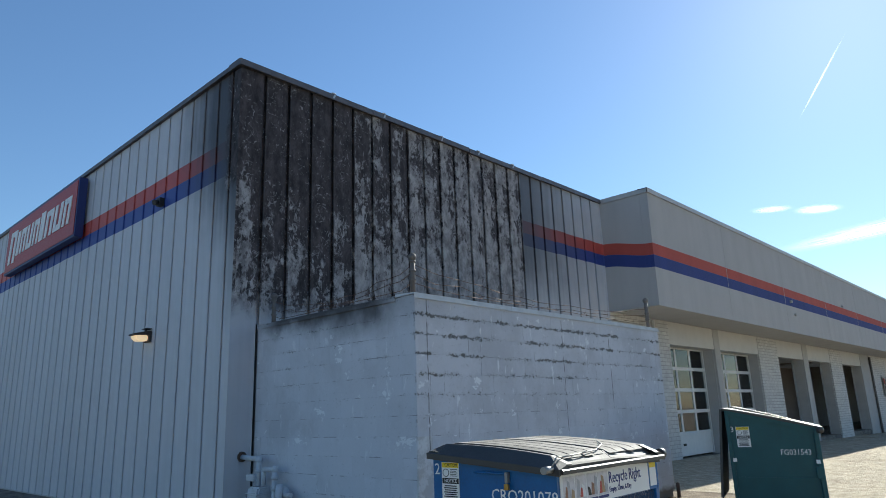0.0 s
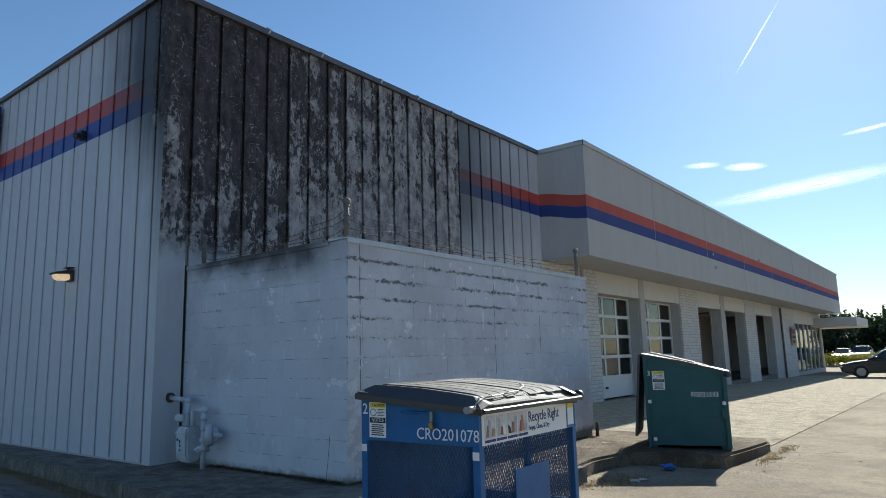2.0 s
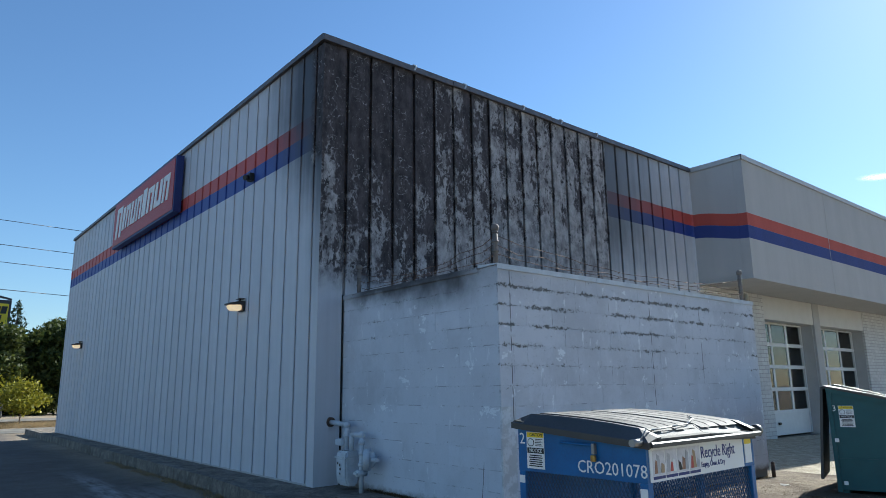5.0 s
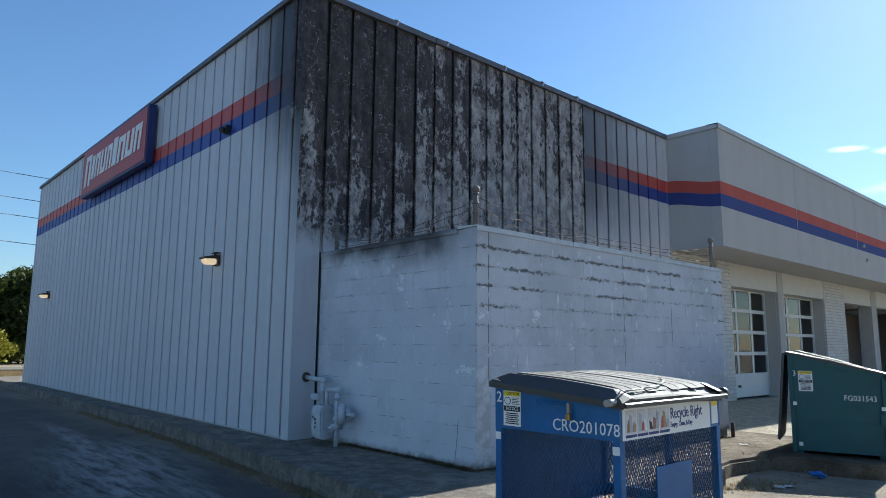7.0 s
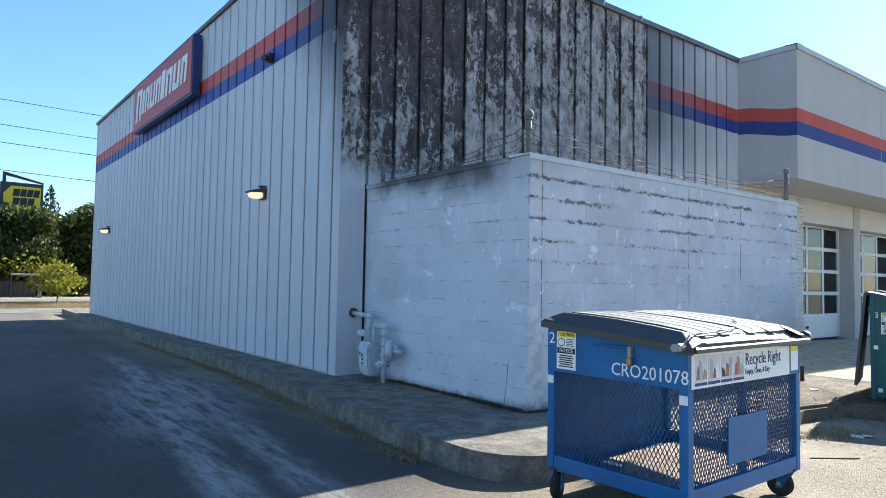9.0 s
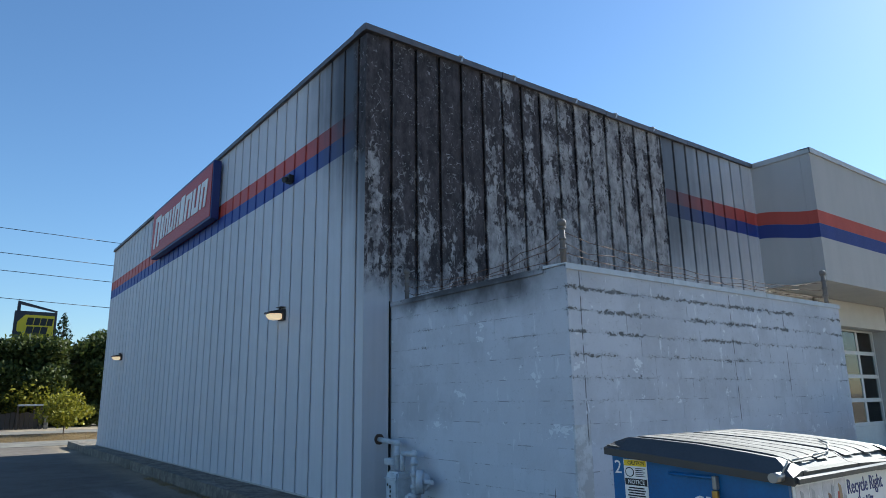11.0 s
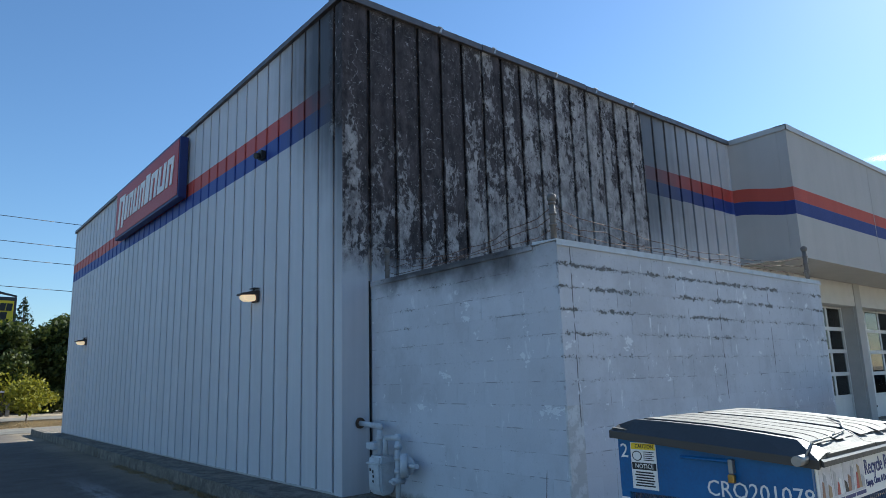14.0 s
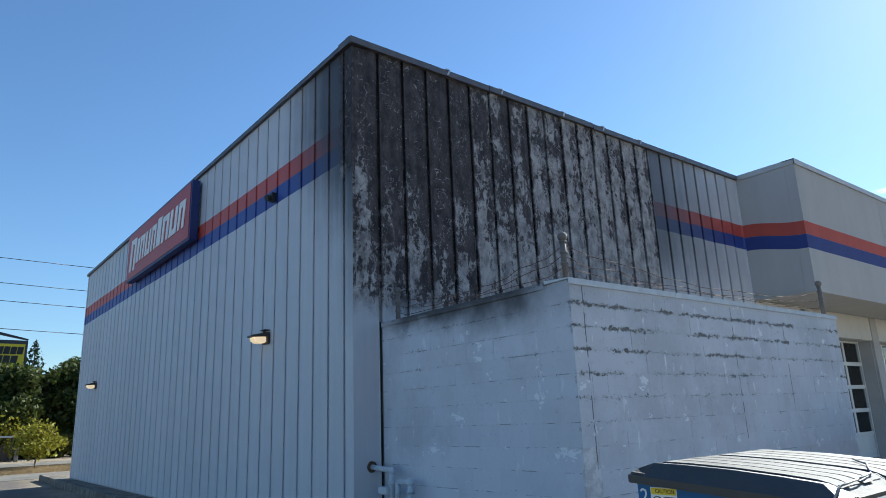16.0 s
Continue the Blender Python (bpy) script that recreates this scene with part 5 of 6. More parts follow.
    part("rod_end", rod(B(), (-0.12, 0.01, zf), (-0.03, 0.01, zf), 0.022, 16), M_CHROME, b, "bare steel rod end")
    part("rod_end", rod(B(), (W + 0.08, 0.01, zf), (W + 0.13, 0.01, zf), 0.038, 16), M_LID, b, "black plastic knob")
    # lock bar and padlock on the narrow side
    part("lock_bar", rod(B(), (-0.022, 0.62, 1.025), (-0.022, 0.36, 1.02), 0.008), M_BLUE, b)
    bm = B()
    box(bm, -0.034, -0.002, 0.345, 0.368, 0.965, 1.03, 0.005)
    part("hasp", bm, M_CHROME, b)
    part("padlock", box(B(), -0.042, -0.018, 0.338, 0.372, 0.922, 0.962, 0.008), M_BRASS, b, "small brass padlock")
    # reflectors
    for y in (0.0, D - p):
        part("reflector", box(B(), -0.003, 0.0, y + 0.003, y + p - 0.003, zm - 0.08, zm - 0.03), M_WHITE, b, "white reflective tape")
    caution_sticker(b, pose(-0.0025, 0.93, zm + 0.020, 0, 0, -90) @ Matrix.Diagonal((0.92, 1, 0.80, 1)))
    lettering("lettering", "2", 0.105, LEFT_FACE(-0.0015, 0.998, 1.03), M_WHITE, b, "white stencilled figure")
    lettering("lettering", "CRO201078", 0.108, LEFT_FACE(-0.0015, 0.505, zm + 0.062), M_WHITE, b, "white stencilled number", 0.92)
    # banner on the long side
    x0, x1, z0, z1 = 0.03, 1.20, zm + 0.004, zf - 0.034
    ban = part("banner", box(B(), x0, x1, -0.003, 0.001, z0, z1), M_WHITE, b, "white printed recycling banner")
    shapes = ((M_PHOTO_A, M_PHOTO_D, M_CARD), (M_PHOTO_D, M_PHOTO_B, M_WHITE), (M_BLACK, M_PHOTO_A, M_PHOTO_D), (M_PHOTO_B, M_CARD, M_PHOTO_D))
    for i, tones in enumerate(shapes):
        xa = x0 + 0.03 + i * 0.138
        za, zb_ = z0 + 0.035, z1 - 0.018
        pic = part("printed_picture", box(B(), xa, xa + 0.128, -0.0042, -0.0031, za, zb_), M_PALE_PRINT, ban)
        for k, m in enumerate(tones):
            u, h = xa + 0.012 + k * 0.035, (0.075, 0.11, 0.055)[(k + i) % 3]
            lean = (0.010, -0.012, 0.004)[(k + 2 * i) % 3]
            part("printed_shape", prism(B(), [(u, za + 0.012), (u + 0.036, za + 0.012), (u + 0.034 + lean, za + h), (u + 0.006 + lean, za + h + 0.014)], -0.0052 - 0.0006 * k, -0.0043, "y"), m, pic)
        part("caption_bar", box(B(), xa, xa + 0.128, -0.0042, -0.0031, z0 + 0.014, z0 + 0.031), M_NAVY, ban)
    lettering("lettering", "Recycle Right", 0.105, pose(x0 + 0.585, -0.0045, z1 - 0.07, 90, 0, 0), M_NAVY, ban, "", 0.80)
    lettering("lettering", "Empty, Clean, & Dry", 0.046, pose(x0 + 0.585, -0.0045, z0 + 0.055, 90, 0, 0), M_NAVY, ban, "", 0.80)
    part("sticker", box(B(), 1.225, 1.325, -0.003, 0.001, z0 + 0.02, z1), M_WHITE, b, "pale sticker")
    part("sticker", box(B(), 1.228, 1.322, -0.0042, -0.003, z1 - 0.05, z1 - 0.006), M_YELLOW, b, "yellow sticker")
    for x, y, a in ((0.06, 0.06, 250), (W - 0.06, 0.06, 95), (0.06, D - 0.06, 200), (W - 0.06, D - 0.06, 20)):
        caster(b, x, y, a)


def cardboard():
    # brown sheets added for the sunlit tan patch on the bin floor
    c = thing("added_cardboard", pose(-0.83, -5.45, GZ + 0.202, 0, 0, 1.2), "flattened brown cardboard added for the sunlit tan patch on the bin floor", "cardboard")
    bm = B()
    box(bm, 0.45, 1.28, 0.12, 0.86, 0.0, 0.012)
    part("sheet", bm, M_CARD, c)
    bm = B()
    box(bm, -0.28, 0.28, -0.2, 0.2, 0, 0.01)
    s = part("flap", bm, M_CARD, c)
    s.matrix_basis = pose(0.45, 0.5, 0.015, 0, -6, 24)


def green_bin():
    W, D, hf, hb = 1.80, 1.06, 1.00, 1.255
    g = thing("dumpster", pose(5.12, -5.33, walk_z(5.6), 0, 0, 16.5), "dark green steel dumpster with a sloping black lid", "dumpster", "bins")
    bm = B()
    prism(bm, [(0.0, 0.06), (D, 0.06), (D, hb), (0.0, hf)], 0.0, W, "x")
    top = [f for f in bm.faces if f.normal.z > 0.6]
    bmesh.ops.delete(bm, geom=top, context="FACES")
    bmesh.ops.solidify(bm, geom=bm.faces[:], thickness=0.012)
    part("body", bm, M_GREEN, g)
    for x in (0.0, W):
        s = -1 if x == 0 else 1
        bm = B()
        prism(bm, [(0.004, 0.40), (D - 0.004, 0.40), (D - 0.004, 0.43), (0.004, 0.43)], x, x + s * 0.012, "x")
        part("side_rib", bm, M_GREEN, g)
        bm = B()
        box(bm, min(x, x + s * 0.05), max(x, x + s * 0.05), 0.0, 0.055, 0.03, hf - 0.01, 0.008)
        part("edge_post", bm, M_GREEN, g)
        bm = B()
        box(bm, min(x, x + s * 0.03), max(x, x + s * 0.03), D - 0.05, D, 0.03, hb - 0.01, 0.008)
        part("edge_post", bm, M_GREEN, g)
        part("fork_pocket", box(B(), min(x, x + s * 0.055), max(x, x + s * 0.055), 0.01, 0.09, 0.42, 0.56, 0.006), M_GREEN, g)
    for y in (0.06, D - 0.12):
        part("skid", box(B(), 0.05, W - 0.05, y, y + 0.07, 0.0, 0.06, 0.005), M_GREEN, g)
    sl = (hb - hf) / D
    for x0, x1 in ((-0.03, 0.03), (W - 0.03, W + 0.03)):
        part("rim", prism(B(), [(-0.02, hf - 0.03), (D, hb - 0.03), (D, hb + 0.02), (-0.02, hf + 0.02)], x0, x1, "x"), M_GREEN, g)
    # closed lid half, a second lid thrown back
    bm = B()
    prism(bm, [(-0.05, hf - 0.035), (-0.05, hf + 0.03), (D * 0.5, hf + sl * D * 0.5 + 0.06), (D + 0.02, hb + 0.045), (D + 0.02, hb + 0.02), (-0.035, hf + 0.012), (-0.035, hf - 0.035)], -0.04, W / 2 - 0.01, "x")
    lid = part("lid", bm, M_LID, g, "black plastic lid, shut")
    for x in (0.15, 0.42, 0.69):
        bm = B()
        prism(bm, [(0.02, hf + 0.035), (D * 0.5, hf + sl * D * 0.5 + 0.058), (D - 0.06, hb + 0.045), (D - 0.08, hb + 0.062), (D * 0.5, hf + sl * D * 0.5 + 0.078), (0.05, hf + 0.055)], x - 0.04, x + 0.04, "x")
        part("lid_rib", bm, M_LID, lid)
    bm = B()
    prism(bm, [(D + 0.03, hb + 0.03), (D + 0.06, hb + 0.03), (D + 0.17, 0.18), (D + 0.14, 0.17)], -0.02, W / 2, "x")
    part("lid", bm, M_LID, g, "black plastic lid, thrown back and hanging")
    part("hinge_rod", rod(B(), (-0.06, D + 0.02, hb + 0.02), (W + 0.06, D + 0.02, hb + 0.02), 0.018), M_BLACK, g)
    part("lid_knob", ball(B(), (-0.06, -0.02, hf + 0.0), 0.045), M_LID, g)
    caution_sticker(g, pose(-0.0025, D - 0.11, 0.80, 0, 0, -90) @ Matrix.Diagonal((0.95, 1, 0.85, 1)))
    lettering("lettering", "3", 0.10, LEFT_FACE(-0.0015, D - 0.04, 1.02), M_WHITE, g, "white stencilled figure")
    lettering("lettering", "FG031543", 0.095, LEFT_FACE(-0.0015, 0.46, 0.73), M_WHITE, g, "white stencilled number", 0.88)
    for y, z in ((D - 0.05, 0.62), (0.06, 0.60), (D - 0.09, 0.12)):
        part("reflector", box(B(), -0.054 if y < 0.1 else -0.034, -0.03 if y > 0.1 else -0.051, y - 0.03, y + 0.015, z, z + 0.045), M_WHITE, g, "white reflective tape")


# ---------------------------------------------------------------- plants
def leaf_cloud(name, centres, count, size, material, flat=0.5, seed=1):
    """Many small folded leaves scattered in clumps; each clump is a centre, a radius triple."""
    rng = np.random.default_rng(seed)
    verts, faces = [], []
    vol = np.array([r[0] * r[1] * r[2] for _, r in centres]) ** 0.67
    share = np.maximum(1, (count * vol / vol.sum()).astype(int))
    for (c, r), n in zip(centres, share):
        d = rng.normal(size=(n, 3))
        d /= np.linalg.norm(d, axis=1)[:, None]
        rad = rng.uniform(0.35, 1.0, n) ** 0.5
        pts = np.array(c) + d * rad[:, None] * np.array(r) * (1 + 0.25 * rng.normal(size=(n, 1)))
        for q in pts:
            u = rng.normal(size=3)
            u /= np.linalg.norm(u)
            v = np.cross(u, rng.normal(size=3))
            v /= np.linalg.norm(v) + 1e-9
            s = size * rng.uniform(0.6, 1.35)
            k = len(verts)
            verts += [tuple(q - u * s), tuple(q + v * s * flat), tuple(q + u * s), tuple(q - v * s * flat)]
            faces.append((k, k + 1, k + 2, k + 3))
    return raw(name, verts, faces, material)


def trunk_mesh(bm, h, r, limbs, seed):
    rng = random.Random(seed)
    z, x, y = 0.0, 0.0, 0.0
    prev, n = Vector((0, 0, -0.05)), 5
    for i in range(n):
        nxt = Vector((x + rng.uniform(-.06, .06) * h / 4, y + rng.uniform(-.06, .06) * h / 4, h * (i + 1) / n))
        rod(bm, prev, nxt, r * (1 - i / n * 0.75), 10, r * (1 - (i + 1) / n * 0.75))
        if i >= 1:
            for _ in range(limbs):
                a = rng.uniform(0, 6.28)
                end = nxt + Vector((math.cos(a), math.sin(a), rng.uniform(0.3, 0.9))) * h * rng.uniform(0.16, 0.32)
                rod(bm, nxt, end, r * 0.35, 6, r * 0.10)
        prev = nxt
    return bm


def broad_tree(name, x, y, h, w, material, leaves, size, seed, label, clear=0.25, group=""):
    t = thing(name, pose(x, y, GZ), label, "tree", group)
    part("trunk", trunk_mesh(B(), h * 0.8, 0.035 * h ** 0.9 * 0.6, 3, seed), M_BARK, t)
    rng = random.Random(seed)
    clumps = []
    for i in range(26):
        a, rr = rng.uniform(0, 6.28), w / 2 * math.sqrt(rng.random()) * 0.85
        zz = h * (clear + (1 - clear) * rng.uniform(0.05, 0.92))
        shrink = 1.0 - 0.55 * max(0, (zz / h - 0.6) / 0.4)
        s = w * rng.uniform(0.12, 0.22)
        clumps.append(((rr * math.cos(a) * shrink, rr * math.sin(a) * shrink, zz), (s, s, s * 0.75)))
    crown = new("crown", leaf_cloud("crown", clumps, leaves, size, material, 0.55, seed))
    crown.parent = t
    return t


def conifer(name, x, y, h, w, leaves, size, seed, label, group=""):
    t = thing(name, pose(x, y, GZ), label, "tree", group)
    part("trunk", rod(B(), (0, 0, -0.05), (0, 0, h * 0.97), h * 0.018, 10, h * 0.003), M_BARK, t)
    rng = random.Random(seed)
    clumps = []
    tiers = 15
    for i in range(tiers):
        f = i / (tiers - 1)
        zz = h * (0.12 + 0.86 * f)
        rad = w / 2 * (1 - f) ** 0.8 + 0.15
        n = max(2, int(8 * (1 - f)) + 1)
        for k in range(n):
            a = k / n * 6.28 + rng.uniform(-0.4, 0.4)
            L = rad * rng.uniform(0.55, 1.1)
            clumps.append(((L * 0.6 * math.cos(a), L * 0.6 * math.sin(a), zz - L * 0.18), (L * 0.5 * abs(math.cos(a)) + 0.15, L * 0.5 * abs(math.sin(a)) + 0.15, h * 0.05)))
    crown = new("crown", leaf_cloud("crown", clumps, leaves, size, M_LEAF_FIR, 0.35, seed))
    crown.parent = t
    return t


def tufts(name, spots, blades, h, material, label, seed):
    """Thin bent blades standing in bunches at the given places."""
    rng = random.Random(seed)
    verts, faces = [], []
    for x, y, z, r in spots:
        for _ in range(blades):
            a, d = rng.uniform(0, 6.28), r * math.sqrt(rng.random())
            bx, by = x + d * math.cos(a), y + d * math.sin(a)
            lean, w, hh = rng.uniform(0, 6.28), rng.uniform(0.0015, 0.0035), h * rng.uniform(0.4, 1.2)
            tip = (bx + math.cos(lean) * hh * 0.8, by + math.sin(lean) * hh * 0.8, z + hh * rng.uniform(0.3, 0.9))
            mid = ((bx + tip[0]) / 2 - 0.1 * hh * math.cos(lean), (by + tip[1]) / 2, z + (tip[2] - z) * 0.65)
            px, py = -math.sin(lean) * w, math.cos(lean) * w
            k = len(verts)
            verts += [(bx - px, by - py, z), (bx + px, by + py, z), (mid[0] + px, mid[1] + py, mid[2]), (mid[0] - px, mid[1] - py, mid[2]), tip]
            faces += [(k, k + 1, k + 2, k + 3), (k + 3, k + 2, k + 4)]
    return tagged(new(name, raw(name, verts, faces, material)), label, "grass", kind="stuff")


def build_weeds():
    rng = random.Random(11)
    # dry grass in the gutter under the kerb
    spots = []
    for i in range(300):
        y = -3.3 + 10.5 * rng.random() ** 1.3
        spots.append((kerb_x(y) - rng.uniform(0.02, 0.16), y, GZ, rng.uniform(0.04, 0.12)))
    for i in range(50):
        x = -0.4 + rng.uniform(0, 3.0)
        spots.append((x, -4.46 - rng.uniform(0.02, 0.10), gz(x), 0.06))
    tufts("dry_grass", spots, 22, 0.05, M_STRAW, "straw-coloured dry grass lying in the gutter", 1)
    # foot of the annex
    spots = [(AX0 - rng.uniform(0.0, 0.05), -3.0 + 2.3 * rng.random(), 0.13, 0.035) for _ in range(170)]
    for _ in range(130):
        x = AX0 + 5.4 * rng.random()
        spots.append((x, AY0 - rng.uniform(0.0, 0.05), walk_z(x), 0.035))
    tufts("weeds", spots, 18, 0.042, M_WEED, "small dry weeds along the foot of the block wall", 2)
    # a larger tuft at the kerb's corner, straw beside the bin pad
    tufts("weeds", [(0.10, -4.33, 0.13, 0.05), (0.0, -4.40, 0.13, 0.04)], 60, 0.20, M_STRAW, "tall dry tuft growing from the kerb joint", 3)
    spots = [(rng.uniform(2.4, 3.4), rng.uniform(-4.85, -4.45), gz(2.9), 0.09) for _ in range(34)] + [(rng.uniform(5.0, 7.2), -5.60 + rng.uniform(-.12, .06), gz(5.8), 0.07) for _ in range(40)]
    tufts("dry_grass", spots, 30, 0.05, M_STRAW, "matted straw beside the bin pad", 4)
    # verge behind the building
    spots = [(rng.uniform(-7, 4.5), rng.uniform(24.6, 28.0), GZ, 0.35) for _ in range(1500)]
    tufts("dry_grass", spots, 20, 0.26, M_STRAW, "long dry yellow grass on the verge", 5)


def litter():
    bag = thing("plastic_bag", pose(4.05, -4.85, gz(4.05)), "crumpled blue plastic bag on the asphalt", "litter")
    bm = B()
    bmesh.ops.create_icosphere(bm, subdivisions=3, radius=0.10)
    for v in bm.verts:
        v.co *= 0.75 + 0.6 * noise.noise(v.co * 14)
        v.co.z = max(v.co.z * 0.45 + 0.05, 0.002)
    part("film", bm, M_BAG, bag)
    rng = random.Random(21)
    for i, (x, y) in enumerate(((3.07, -4.81), (3.2, -4.86), (3.3, -3.7), (3.6, -3.8), (5.0, -3.6), (0.75, -6.35), (1.6, -6.1))):
        z = walk_z(x) if y > -4.3 else gz(x)
        p = thing("paper_scrap", pose(x, y, z, 0, 0, rng.uniform(0, 180)), "crumpled pale scrap of paper", "litter", "litter")
        bm = B()
        bmesh.ops.create_grid(bm, x_segments=5, y_segments=4, size=0.05)
        for v in bm.verts:
            v.co.z = 0.008 + 0.03 * abs(noise.noise(v.co * 25 + Vector((i, 0, 0))))
        bmesh.ops.solidify(bm, geom=bm.faces[:], thickness=0.002)
        part("sheet", bm, M_LITTER, p)
    stick = thing("stick", pose(1.75, -4.95, gz(2.0), 0, 0, -42), "short broken stick on the asphalt", "litter")
    part("shaft", rod(B(), (0, 0, 0.007), (0.42, 0.06, 0.007), 0.006, 7), M_BARK, stick)
    # dead leaves and crumbs of dirt blown onto the pad and against the kerbs
    g = random.Random(15)
    verts, faces = [], []
    for _ in range(1500):
        if g.random() < 0.6:
            x, y = g.uniform(2.75, 6.8), g.uniform(-4.15, -3.05) if g.random() < 0.5 else g.uniform(-5.2, -4.3)
            if y < -4.2 and x < 4.6:
                continue
            z = walk_z(x)
        elif g.random() < 0.5:
            y = g.uniform(-3.0, 8.0)
            x, z = kerb_x(y) + abs(g.gauss(0, 0.35)), 0.13
            x = min(x + 0.03, -0.04)
        else:
            x = g.uniform(2.3, 7.2)
            y, z = -4.5 - abs(g.gauss(0, 0.5)) - (1.05 if x > 4.2 else 0.0), gz(x) + (0.012 if x > 6.7 else 0.0)
        a, s = g.uniform(0, 6.28), g.uniform(0.006, 0.022)
        ca, sa, k = math.cos(a) * s, math.sin(a) * s, len(verts)
        verts += [(x - ca, y - sa, z + 0.002), (x - sa * 0.5, y + ca * 0.5, z + s * g.uniform(0.1, 0.6)), (x + ca, y + sa, z + 0.003), (x + sa * 0.5, y - ca * 0.5, z + 0.003)]
        faces += [(k, k + 1, k + 2), (k, k + 2, k + 3)]
    tagged(new("leaf_litter", raw("leaf_litter", verts, faces, M_WEED)), "dry brown leaf litter blown onto the paving", "leaf litter", kind="stuff")
    # loose gravel
    g = random.Random(5)
    verts, faces = [], []
    for _ in range(380):
        x, y = g.uniform(-3.5, 7.0), g.uniform(-9.0, -4.4)
        s, z = g.uniform(0.003, 0.009), gz(x)
        if x > 4.5 and y > -5.3 and x < 6.8:
            z = walk_z(x)
        elif x > 2.6 and y > -5.6:
            continue
        elif y > -4.5:
            continue
        k = len(verts)
        verts += [(x - s, y, z), (x + s * g.uniform(.5, 1), y - s, z), (x + s * .3, y + s, z), (x + s * .1, y, z + s * g.uniform(.7, 1.3))]
        faces += [(k, k + 1, k + 3), (k + 1, k + 2, k + 3), (k + 2, k, k + 3)]
    tagged(new("gravel", raw("gravel", verts, faces, M_APRON)), "loose grey grit on the asphalt", "gravel", kind="stuff")


# ---------------------------------------------------------------- distance
def car(m, paint, label, suv=False, group=""):
    """A parked car, nose towards +x, 4.5 m long."""
    c = thing("car", m, label, "car", group)
    lift = 0.12 if suv else 0.0
    lower = [(-2.2, 0.32), (-2.24, 0.62), (-2.15, 0.88 + lift), (-1.3, 0.93 + lift), (0.75, 0.93 + lift), (1.75, 0.80 + lift), (2.15, 0.66), (2.22, 0.42), (2.1, 0.26), (-2.1, 0.24)]
    bm = B()
    prism(bm, lower, -0.88, 0.88, "y")
    bmesh.ops.bevel(bm, geom=bm.edges[:], offset=0.07, segments=3, affect="EDGES")
    part("body", bm, paint, c)
    top = 1.46 + (0.22 if suv else 0)
    back = -2.0 if suv else -1.75
    cabin = [(back, 0.90 + lift), (back + 0.45, top - 0.07), (back + 0.9, top), (0.1, top - 0.02), (0.95, 0.92 + lift)]
    bm = B()
    prism(bm, cabin, -0.74, 0.74, "y")
    for v in bm.verts:
        if v.co.z > 1.2:
            v.co.y *= 0.84
    bmesh.ops.bevel(bm, geom=bm.edges[:], offset=0.05, segments=2, affect="EDGES")
    part("cabin", bm, paint, c)
    for s in (-1, 1):
        for x0, x1 in ((-1.25, -0.32), (-0.24, 0.62)):
            z0, z1 = 0.98 + lift, top - 0.13
            y0, y1 = s * 0.752, s * 0.672
            k = 0.28 if x1 > 0.3 else 0.0
            kb = 0.18 if x0 < -1 else 0.0
            bm = B()
            vs = [bm.verts.new(p) for p in ((x0, y0, z0), (x1, y0, z0), (x1 - k, y1, z1), (x0 + kb, y1, z1))]
            bm.faces.new(vs)
            bmesh.ops.solidify(bm, geom=bm.faces[:], thickness=0.015)
            part("side_window", bm, M_CARGLASS, c)
        for x in (-1.35, 1.35):
            bm = B()
            rod(bm, (x, s * 0.70, 0.32), (x, s * 0.90, 0.32), 0.325, 24)
            w = part("wheel", bm, M_RUBBER, c)
            part("rim", rod(B(), (x, s * 0.88, 0.32), (x, s * 0.91, 0.32), 0.21, 16), M_CHROME, w)
        part("headlight", box(B(), 2.02, 2.16, s * 0.72 - 0.14, s * 0.72 + 0.10, 0.64, 0.74, 0.03), M_CARGLASS, c)
        part("mirror", box(B(), 0.55, 0.70, s * 0.90 - 0.09, s * 0.90 + 0.09, 0.98 + lift, 1.10 + lift, 0.03), paint, c)
    bm = B()
    vs = [bm.verts.new(p) for p in ((0.96, -0.66, 0.96 + lift), (0.96, 0.66, 0.96 + lift), (0.20, 0.58, top - 0.06), (0.20, -0.58, top - 0.06))]
    bm.faces.new(vs)
    bmesh.ops.solidify(bm, geom=bm.faces[:], thickness=0.02)
    part("windscreen", bm, M_CARGLASS, c)
    return c


